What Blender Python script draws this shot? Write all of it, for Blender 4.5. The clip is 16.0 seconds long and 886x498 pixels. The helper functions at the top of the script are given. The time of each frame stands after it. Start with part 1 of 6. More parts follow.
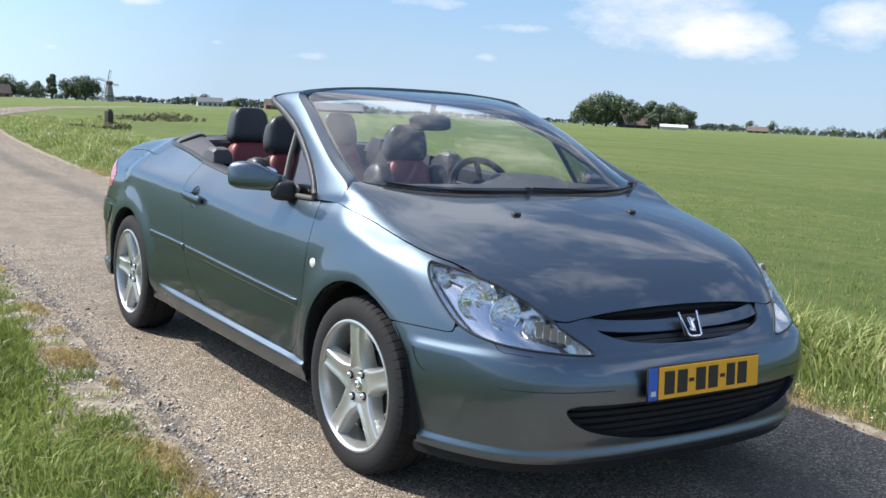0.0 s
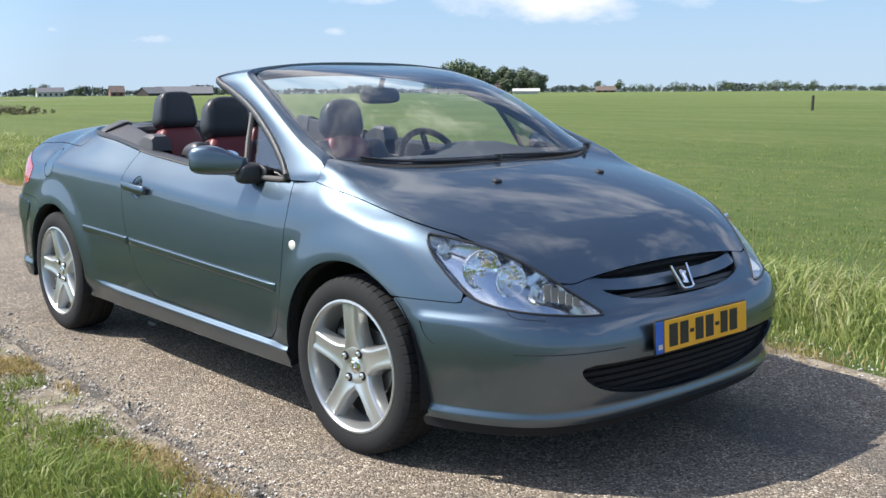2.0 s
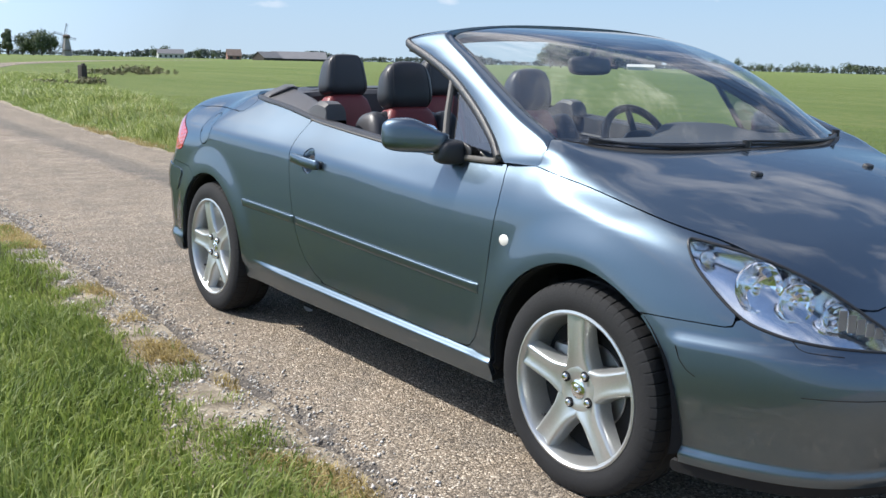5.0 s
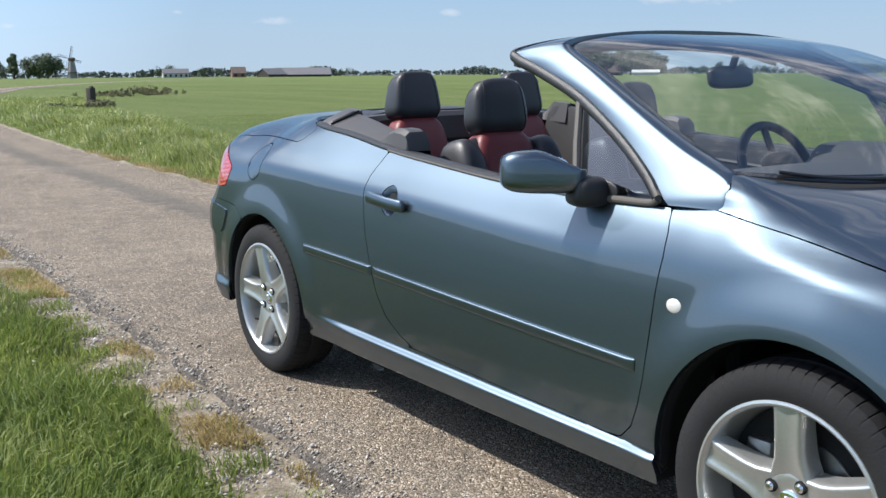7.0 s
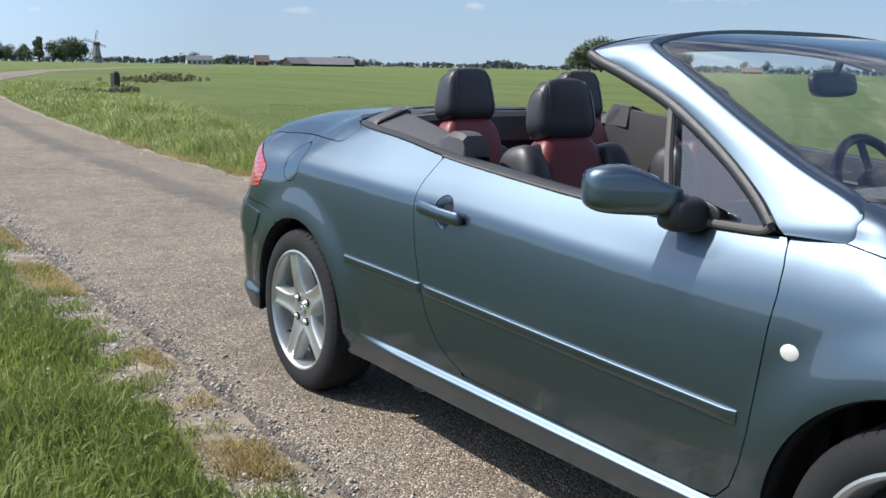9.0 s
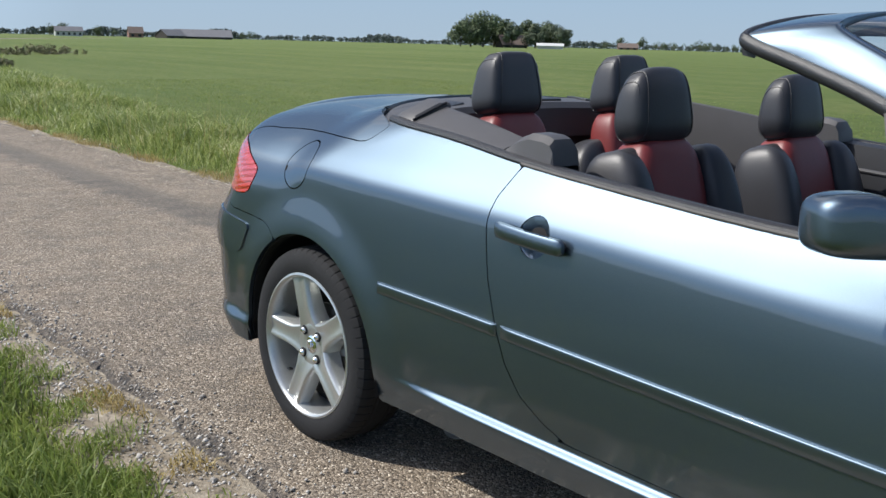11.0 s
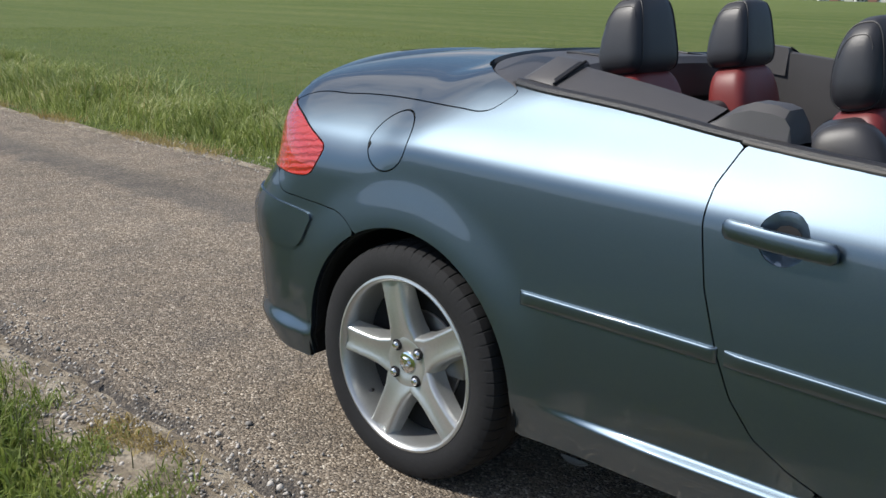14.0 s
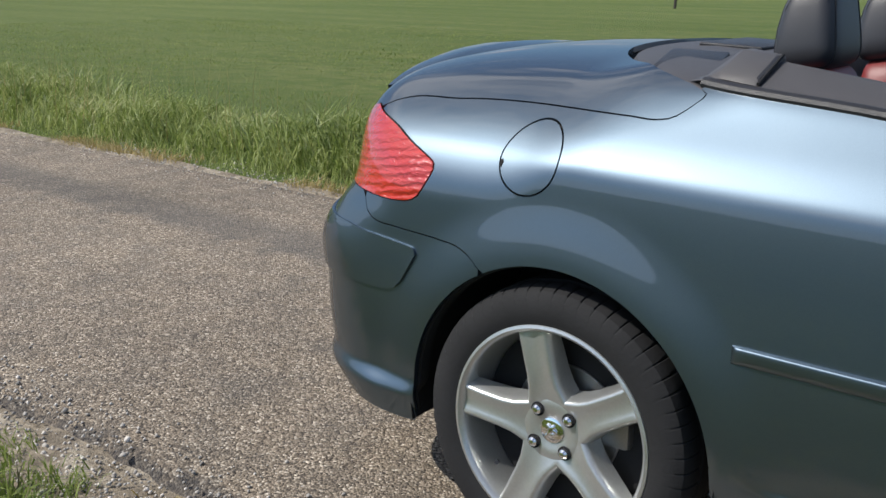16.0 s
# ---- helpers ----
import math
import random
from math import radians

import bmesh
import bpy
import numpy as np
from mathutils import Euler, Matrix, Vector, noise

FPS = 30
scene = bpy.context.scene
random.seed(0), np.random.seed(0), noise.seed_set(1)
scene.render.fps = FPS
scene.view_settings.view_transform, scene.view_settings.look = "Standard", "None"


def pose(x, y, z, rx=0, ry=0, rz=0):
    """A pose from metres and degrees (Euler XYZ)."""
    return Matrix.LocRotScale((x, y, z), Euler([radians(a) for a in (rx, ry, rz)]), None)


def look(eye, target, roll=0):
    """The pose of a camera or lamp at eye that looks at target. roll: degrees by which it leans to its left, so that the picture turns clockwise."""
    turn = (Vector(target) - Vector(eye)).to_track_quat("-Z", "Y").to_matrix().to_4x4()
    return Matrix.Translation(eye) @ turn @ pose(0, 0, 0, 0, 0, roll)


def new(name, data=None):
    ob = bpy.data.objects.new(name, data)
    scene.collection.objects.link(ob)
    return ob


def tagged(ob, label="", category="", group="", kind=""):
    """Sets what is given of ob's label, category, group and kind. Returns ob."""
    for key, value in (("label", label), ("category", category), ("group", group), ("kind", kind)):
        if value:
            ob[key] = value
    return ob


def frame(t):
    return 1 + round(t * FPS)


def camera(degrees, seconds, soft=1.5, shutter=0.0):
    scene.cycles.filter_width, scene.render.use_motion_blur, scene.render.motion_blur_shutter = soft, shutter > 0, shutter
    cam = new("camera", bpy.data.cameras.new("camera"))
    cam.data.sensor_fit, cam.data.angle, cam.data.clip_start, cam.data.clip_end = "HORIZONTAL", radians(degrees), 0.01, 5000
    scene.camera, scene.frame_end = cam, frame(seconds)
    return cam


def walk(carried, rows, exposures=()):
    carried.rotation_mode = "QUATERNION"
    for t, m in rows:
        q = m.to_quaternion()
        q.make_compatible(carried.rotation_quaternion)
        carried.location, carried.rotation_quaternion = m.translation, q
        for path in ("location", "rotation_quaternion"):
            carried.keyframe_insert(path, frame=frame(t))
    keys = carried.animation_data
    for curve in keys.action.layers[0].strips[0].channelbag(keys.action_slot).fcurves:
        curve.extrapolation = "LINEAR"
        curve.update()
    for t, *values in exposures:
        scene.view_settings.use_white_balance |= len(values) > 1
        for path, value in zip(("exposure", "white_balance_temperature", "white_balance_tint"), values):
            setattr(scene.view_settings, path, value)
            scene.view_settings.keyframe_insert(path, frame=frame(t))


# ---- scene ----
cam = camera(46.0, 16.0)

PATH = [
    (0, (4.45, -2.603, 1.298), (2.803, -1.501, 1.032), 2.8),
    (0.5, (4.373, -2.702, 1.304), (2.78, -1.518, 1.066), 0.9),
    (1, (4.342, -2.721, 1.316), (2.842, -1.421, 1.073), -0.0),
    (1.5, (4.232, -2.865, 1.288), (2.746, -1.556, 1.009), -1.8),
    (2, (4.16, -2.93, 1.278), (2.676, -1.625, 0.967), -0.4),
    (2.5, (4.095, -2.955, 1.273), (2.601, -1.672, 0.929), 0.2),
    (3, (3.995, -2.944, 1.258), (2.486, -1.679, 0.908), 2.9),
    (3.5, (3.779, -2.888, 1.243), (2.229, -1.674, 0.891), 2.8),
    (4, (3.662, -2.864, 1.257), (2.073, -1.702, 0.902), 2.8),
    (6.5, (2.859, -2.788, 1.26), (1.26, -1.646, 0.891), -0.4),
    (7, (2.647, -2.709, 1.271), (1.036, -1.576, 0.927), -0.4),
    (7.5, (2.608, -2.696, 1.29), (0.975, -1.591, 0.952), 0.4),
    (8, (2.519, -2.66, 1.28), (0.869, -1.581, 0.94), 0.4),
    (10.5, (1.688, -2.593, 1.291), (0.144, -1.388, 0.887), 1.4),
    (11, (1.41, -2.617, 1.295), (-0.077, -1.339, 0.895), 1.5),
    (11.5, (1.24, -2.662, 1.301), (-0.209, -1.334, 0.933), 6.3),
    (12, (1.06, -2.689, 1.284), (-0.375, -1.341, 0.929), 5.7),
    (12.5, (0.986, -2.681, 1.287), (-0.402, -1.292, 0.907), 2.9),
    (13, (0.809, -2.664, 1.27), (-0.516, -1.225, 0.856), 3.1),
    (13.5, (0.566, -2.686, 1.291), (-0.73, -1.231, 0.841), 0.6),
    (14, (0.487, -2.668, 1.275), (-0.818, -1.236, 0.781), 1.3),
    (14.5, (0.339, -2.584, 1.265), (-0.958, -1.146, 0.765), -2.0),
    (15, (0.14, -2.527, 1.276), (-1.109, -1.047, 0.777), -0.4),
    (15.5, (0.0, -2.489, 1.26), (-1.236, -1.008, 0.732), 2.2),
    (16, (-0.254, -2.594, 1.238), (-1.428, -1.056, 0.733), 0.8),
]
EXPOSURE = [(0.0, .53, 6400, 10), (4.0, .57, 6400, 10), (7.0, .32, 6330, 10), (8.0, .27, 6330, 10), (10.5, .17, 6330, 10), (12.5, -.11, 6420, 10), (14.0, -.11, 6480, 10), (16.0, -.05, 6480, 10)]
walk(cam, [(t, look(eye, target, roll)) for t, eye, target, roll in PATH], EXPOSURE)

# ---- world, sun ----
SUN = Vector((-.47, -.50, .73)).normalized()
SUN_EL = math.asin(SUN.z)
SUN_AZ = math.atan2(SUN.x, SUN.y)
world = bpy.data.worlds.new("world")
scene.world = world
world.use_nodes = True
wt = world.node_tree


def link(tree, a, b):
    tree.links.new(a, b)


def ramp_fac(t, src, a, b, va, vb):
    r = t.nodes.new("ShaderNodeMapRange")
    r.inputs[1].default_value, r.inputs[2].default_value, r.inputs[3].default_value, r.inputs[4].default_value = a, b, va, vb
    link(t, src, r.inputs[0])
    return r.outputs[0]


def build_sky():
    t = wt
    bg = t.nodes["Background"]
    sky = t.nodes.new("ShaderNodeTexSky")
    sky.sky_type = "NISHITA"
    sky.sun_disc = False
    sky.sun_elevation = SUN_EL
    sky.sun_rotation = SUN_AZ
    sky.air_density = 1.0
    sky.dust_density = 1.6
    sky.ozone_density = 4.5
    # fair-weather clouds on a high plane
    co = t.nodes.new("ShaderNodeTexCoord")
    sep = t.nodes.new("ShaderNodeSeparateXYZ")
    link(t, co.outputs["Generated"], sep.inputs[0])
    up = t.nodes.new("ShaderNodeMath"); up.operation = "MAXIMUM"; up.inputs[1].default_value = .0
    link(t, sep.outputs["Z"], up.inputs[0])
    lift = t.nodes.new("ShaderNodeMath"); lift.operation = "ADD"; lift.inputs[1].default_value = .10
    link(t, up.outputs[0], lift.inputs[0])
    dx = t.nodes.new("ShaderNodeMath"); dx.operation = "DIVIDE"
    dy = t.nodes.new("ShaderNodeMath"); dy.operation = "DIVIDE"
    link(t, sep.outputs["X"], dx.inputs[0]); link(t, lift.outputs[0], dx.inputs[1])
    link(t, sep.outputs["Y"], dy.inputs[0]); link(t, lift.outputs[0], dy.inputs[1])
    com = t.nodes.new("ShaderNodeCombineXYZ")
    link(t, dx.outputs[0], com.inputs[0]); link(t, dy.outputs[0], com.inputs[1])
    com.inputs[2].default_value = CLOUD_SEED
    n1 = t.nodes.new("ShaderNodeTexNoise")
    n1.inputs["Scale"].default_value = 1.7
    n1.inputs["Detail"].default_value = 9
    n1.inputs["Roughness"].default_value = .56
    n1.inputs["Distortion"].default_value = .25
    link(t, com.outputs[0], n1.inputs["Vector"])
    # billows that break the edges up
    n2 = t.nodes.new("ShaderNodeTexNoise")
    n2.inputs["Scale"].default_value, n2.inputs["Detail"].default_value, n2.inputs["Roughness"].default_value = 20, 8, .62
    mp = t.nodes.new("ShaderNodeMapping"); mp.inputs["Scale"].default_value = (1, 1, 2.2)
    link(t, co.outputs["Generated"], mp.inputs[0]); link(t, mp.outputs[0], n2.inputs["Vector"])
    bil = t.nodes.new("ShaderNodeMath"); bil.operation = "MULTIPLY_ADD"; bil.inputs[1].default_value = .56
    link(t, n2.outputs["Fac"], bil.inputs[0])
    calm = t.nodes.new("ShaderNodeMix"); calm.data_type = "FLOAT"; calm.inputs[2].default_value = .36
    link(t, ramp_fac(t, sep.outputs["Z"], .13, .30, 0, 1), calm.inputs[0]); link(t, ramp_fac(t, n1.outputs["Fac"], .3, .7, .08, .92), calm.inputs[3])
    base = t.nodes.new("ShaderNodeMath"); base.operation = "SUBTRACT"; base.inputs[1].default_value = .28
    link(t, calm.outputs[0], base.inputs[0]); link(t, base.outputs[0], bil.inputs[2])
    # the larger cumulus groups: yaw and elevation of their middles, half width and half height in degrees
    total = bil.outputs[0]
    for yaw, el, w, h, amp in CUMULUS:
        a, e = math.radians(yaw), math.radians(el)
        c = Vector((-math.sin(a) * math.cos(e), math.cos(a) * math.cos(e), math.sin(e)))
        r = Vector((math.cos(a), math.sin(a), 0)) / math.radians(w)
        u = c.cross(r.normalized()) * -1 / math.radians(h)
        vs = []
        for v in (r, u):
            sub = t.nodes.new("ShaderNodeVectorMath"); sub.operation = "SUBTRACT"; sub.inputs[1].default_value = c
            link(t, co.outputs["Generated"], sub.inputs[0])
            dot = t.nodes.new("ShaderNodeVectorMath"); dot.operation = "DOT_PRODUCT"; dot.inputs[1].default_value = v
            link(t, sub.outputs[0], dot.inputs[0])
            sq = t.nodes.new("ShaderNodeMath"); sq.operation = "POWER"; sq.inputs[1].default_value = 2
            ab = t.nodes.new("ShaderNodeMath"); ab.operation = "ABSOLUTE"
            link(t, dot.outputs["Value"], ab.inputs[0]); link(t, ab.outputs[0], sq.inputs[0])
            vs.append(sq.outputs[0])
        ad = t.nodes.new("ShaderNodeMath"); ad.operation = "ADD"
        link(t, vs[0], ad.inputs[0]); link(t, vs[1], ad.inputs[1])
        mr = t.nodes.new("ShaderNodeMapRange"); mr.inputs[1].default_value, mr.inputs[2].default_value, mr.inputs[3].default_value, mr.inputs[4].default_value = 0, 1.6, amp, 0
        link(t, ad.outputs[0], mr.inputs[0])
        sm = t.nodes.new("ShaderNodeMath"); sm.operation = "ADD"
        link(t, total, sm.inputs[0]); link(t, mr.outputs[0], sm.inputs[1])
        total = sm.outputs[0]
    ramp = t.nodes.new("ShaderNodeValToRGB")
    ramp.color_ramp.elements[0].position = .53
    ramp.color_ramp.elements[1].position = .86
    link(t, total, ramp.inputs[0])
    mix = t.nodes.new("ShaderNodeMix"); mix.data_type = "RGBA"
    link(t, ramp.outputs["Color"], mix.inputs[0])
    # pale haze towards the horizon
    hz = t.nodes.new("ShaderNodeMapRange"); hz.interpolation_type = "SMOOTHERSTEP"
    hz.inputs[1].default_value, hz.inputs[2].default_value, hz.inputs[3].default_value, hz.inputs[4].default_value = 0, .42, .88, 0
    link(t, sep.outputs["Z"], hz.inputs[0])
    haze = t.nodes.new("ShaderNodeMix"); haze.data_type = "RGBA"
    link(t, hz.outputs[0], haze.inputs[0])
    link(t, sky.outputs[0], haze.inputs[6])
    low = t.nodes.new("ShaderNodeMapRange"); low.inputs[1].default_value, low.inputs[2].default_value = -.01, .15
    link(t, sep.outputs["Z"], low.inputs[0])
    tint = t.nodes.new("ShaderNodeMix"); tint.data_type = "RGBA"
    link(t, low.outputs[0], tint.inputs[0])
    tint.inputs[6].default_value, tint.inputs[7].default_value = (3.25, 4.15, 5.0, 1), (1.5, 2.9, 4.8, 1)
    toward = t.nodes.new("ShaderNodeVectorMath"); toward.operation = "DOT_PRODUCT"; toward.inputs[1].default_value = Vector((SUN.x, SUN.y, .25)).normalized()
    link(t, co.outputs["Generated"], toward.inputs[0])
    glow = t.nodes.new("ShaderNodeVectorMath"); glow.operation = "SCALE"
    link(t, tint.outputs[2], glow.inputs[0]); link(t, ramp_fac(t, toward.outputs["Value"], .35, 1, 1, 2.3), glow.inputs["Scale"])
    link(t, glow.outputs[0], haze.inputs[7])
    link(t, haze.outputs[2], mix.inputs[6])
    # the high, thin cloud is lit through
    lit = t.nodes.new("ShaderNodeVectorMath"); lit.operation = "SCALE"; lit.inputs[0].default_value = (5.7, 5.7, 6.0)
    link(t, ramp_fac(t, sep.outputs["Z"], .2, .6, 1, 1.5), lit.inputs["Scale"])
    link(t, lit.outputs[0], mix.inputs[7])
    link(t, mix.outputs[2], bg.inputs[0])
    bg.inputs[1].default_value = SKY_STRENGTH


CUMULUS = [(40, 52, 38, 18, .27), (58, 30, 24, 7, .14), (46, 9, 12, 2.6, .20),
           (45.2, 5.2, 5.2, 2.0, .36), (40.6, 4.2, 3.2, 1.3, .30), (35.2, 5.2, 2.4, 1.4, .40), (53, 4.45, 2.1, .34, .27), (54.4, 2.85, .8, .28, .25), (57.6, 5.6, 2.6, .45, .27),
           (72.6, 4.8, 1.4, .4, .30), (63.8, 2.45, 1.5, .28, .24), (77, 2.15, .45, .16, .24), (68.7, 2.9, .5, .2, .22), (29.6, 4.7, 2.4, .8, .33)]
CLOUD_SEED = 3.7
SKY_STRENGTH = .132
build_sky()
sun = bpy.data.lights.new("sun", "SUN")
sun.energy, sun.angle, sun.color = 4.9, radians(.53), (1, .955, .88)
new("sun", sun).matrix_world = look(SUN * 50, (0, 0, 0))

# ---- materials ----


def mat(name, color=(.5, .5, .5), rough=.5, metal=0.0, coat=0.0, scale=0.0, vary=.15, fine=0.0, bump=0.0, spec=.5, rand=0.0, trans=0.0, island=0.0):
    """A principled material with two scales of colour variation and a fine relief."""
    m = bpy.data.materials.new(name)
    m.use_nodes = True
    t = m.node_tree
    b = t.nodes["Principled BSDF"]
    b.inputs["Base Color"].default_value = (*color, 1)
    b.inputs["Roughness"].default_value = rough
    b.inputs["Metallic"].default_value = metal
    b.inputs["Coat Weight"].default_value = coat
    b.inputs["Coat Roughness"].default_value = .02
    b.inputs["Specular IOR Level"].default_value = spec
    b.inputs["Transmission Weight"].default_value = trans
    if scale:
        co = t.nodes.new("ShaderNodeTexCoord")
        n1 = t.nodes.new("ShaderNodeTexNoise"); n1.inputs["Scale"].default_value = scale; n1.inputs["Detail"].default_value = 5
        link(t, co.outputs["Object"], n1.inputs["Vector"])
        n2 = t.nodes.new("ShaderNodeTexNoise"); n2.inputs["Scale"].default_value = fine or scale * 14; n2.inputs["Detail"].default_value = 4
        link(t, co.outputs["Object"], n2.inputs["Vector"])
        add = t.nodes.new("ShaderNodeMath"); add.operation = "ADD"
        link(t, n1.outputs["Fac"], add.inputs[0]); link(t, n2.outputs["Fac"], add.inputs[1])
        rg = t.nodes.new("ShaderNodeMapRange")
        rg.inputs[1].default_value, rg.inputs[2].default_value = .6, 1.4
        rg.inputs[3].default_value, rg.inputs[4].default_value = 1 - vary, 1 + vary
        link(t, add.outputs[0], rg.inputs[0])
        last = rg.outputs[0]
        if rand or island:
            src = t.nodes.new("ShaderNodeNewGeometry").outputs["Random Per Island"] if island else t.nodes.new("ShaderNodeObjectInfo").outputs["Random"]
            r2 = t.nodes.new("ShaderNodeMapRange")
            k = rand or island
            r2.inputs[3].default_value, r2.inputs[4].default_value = 1 - k, 1 + k
            link(t, src, r2.inputs[0])
            mu = t.nodes.new("ShaderNodeMath"); mu.operation = "MULTIPLY"
            link(t, last, mu.inputs[0]); link(t, r2.outputs[0], mu.inputs[1])
            last = mu.outputs[0]
        vm = t.nodes.new("ShaderNodeVectorMath"); vm.operation = "SCALE"
        vm.inputs[0].default_value = color
        link(t, last, vm.inputs["Scale"])
        link(t, vm.outputs[0], b.inputs["Base Color"])
        rr = t.nodes.new("ShaderNodeMapRange")
        rr.inputs[3].default_value, rr.inputs[4].default_value = max(rough - .08, .01), min(rough + .08, 1)
        link(t, n2.outputs["Fac"], rr.inputs[0]); link(t, rr.outputs[0], b.inputs["Roughness"])
        if bump:
            bp = t.nodes.new("ShaderNodeBump"); bp.inputs["Strength"].default_value = bump; bp.inputs["Distance"].default_value = .004
            link(t, n2.outputs["Fac"], bp.inputs["Height"]); link(t, bp.outputs[0], b.inputs["Normal"])
    return m


def ramp_of(t, stops):
    r = t.nodes.new("ShaderNodeValToRGB")
    while len(r.color_ramp.elements) < len(stops):
        r.color_ramp.elements.new(.5)
    for e, (p, c) in zip(r.color_ramp.elements, stops):
        e.position, e.color = p, (*c, 1)
    return r


def noise_of(t, vec, scale, detail=5, rough=.5):
    n = t.nodes.new("ShaderNodeTexNoise")
    n.inputs["Scale"].default_value, n.inputs["Detail"].default_value, n.inputs["Roughness"].default_value = scale, detail, rough
    link(t, vec, n.inputs["Vector"])
    return n


def mix_of(t, fac, a, b, kind="MIX"):
    m = t.nodes.new("ShaderNodeMix"); m.data_type = "RGBA"; m.blend_type = kind
    if hasattr(fac, "links"):
        link(t, fac, m.inputs[0])
    else:
        m.inputs[0].default_value = fac
    for i, v in ((6, a), (7, b)):
        if hasattr(v, "links"):
            link(t, v, m.inputs[i])
        else:
            m.inputs[i].default_value = (*v, 1)
    return m.outputs[2]


def paint_material():
    """Metallic paint: soft metal flake under a clear mirror-like lacquer."""
    m = bpy.data.materials.new("metallic_paint")
    m.use_nodes = True
    t = m.node_tree
    out = t.nodes["Material Output"]
    t.nodes.remove(t.nodes["Principled BSDF"])
    co = t.nodes.new("ShaderNodeTexCoord")
    flake = t.nodes.new("ShaderNodeTexVoronoi"); flake.inputs["Scale"].default_value = 1400
    link(t, co.outputs["Object"], flake.inputs["Vector"])
    dust = noise_of(t, co.outputs["Object"], 2.2, 6)
    fl = t.nodes.new("ShaderNodeMapRange"); fl.inputs[3].default_value, fl.inputs[4].default_value = .9, 1.1
    link(t, flake.outputs["Color"], fl.inputs[0])
    vm = t.nodes.new("ShaderNodeVectorMath"); vm.operation = "SCALE"; vm.inputs[0].default_value = PAINT
    link(t, fl.outputs[0], vm.inputs["Scale"])
    base = t.nodes.new("ShaderNodeBsdfGlossy"); base.distribution = "BECKMANN"
    link(t, vm.outputs[0], base.inputs["Color"])
    link(t, ramp_fac(t, dust.outputs["Fac"], .3, .7, .448, .478), base.inputs["Roughness"])
    dif = t.nodes.new("ShaderNodeBsdfDiffuse"); dif.inputs[0].default_value = (.012, .015, .018, 1)
    both = t.nodes.new("ShaderNodeAddShader")
    link(t, base.outputs[0], both.inputs[0]); link(t, dif.outputs[0], both.inputs[1])
    coat = t.nodes.new("ShaderNodeBsdfGlossy")
    link(t, ramp_fac(t, dust.outputs["Fac"], .3, .7, .02, .045), coat.inputs["Roughness"])
    lw = t.nodes.new("ShaderNodeLayerWeight"); lw.inputs[0].default_value = .5
    pw = t.nodes.new("ShaderNodeMath"); pw.operation = "POWER"; pw.inputs[1].default_value = 5
    link(t, lw.outputs["Facing"], pw.inputs[0])
    mx = t.nodes.new("ShaderNodeMixShader")
    link(t, ramp_fac(t, pw.outputs[0], 0, 1, .08, .95), mx.inputs[0])
    link(t, both.outputs[0], mx.inputs[1]); link(t, coat.outputs[0], mx.inputs[2])
    link(t, mx.outputs[0], out.inputs[0])
    return m


PAINT = (.092, .126, .160)
M_PAINT = paint_material()


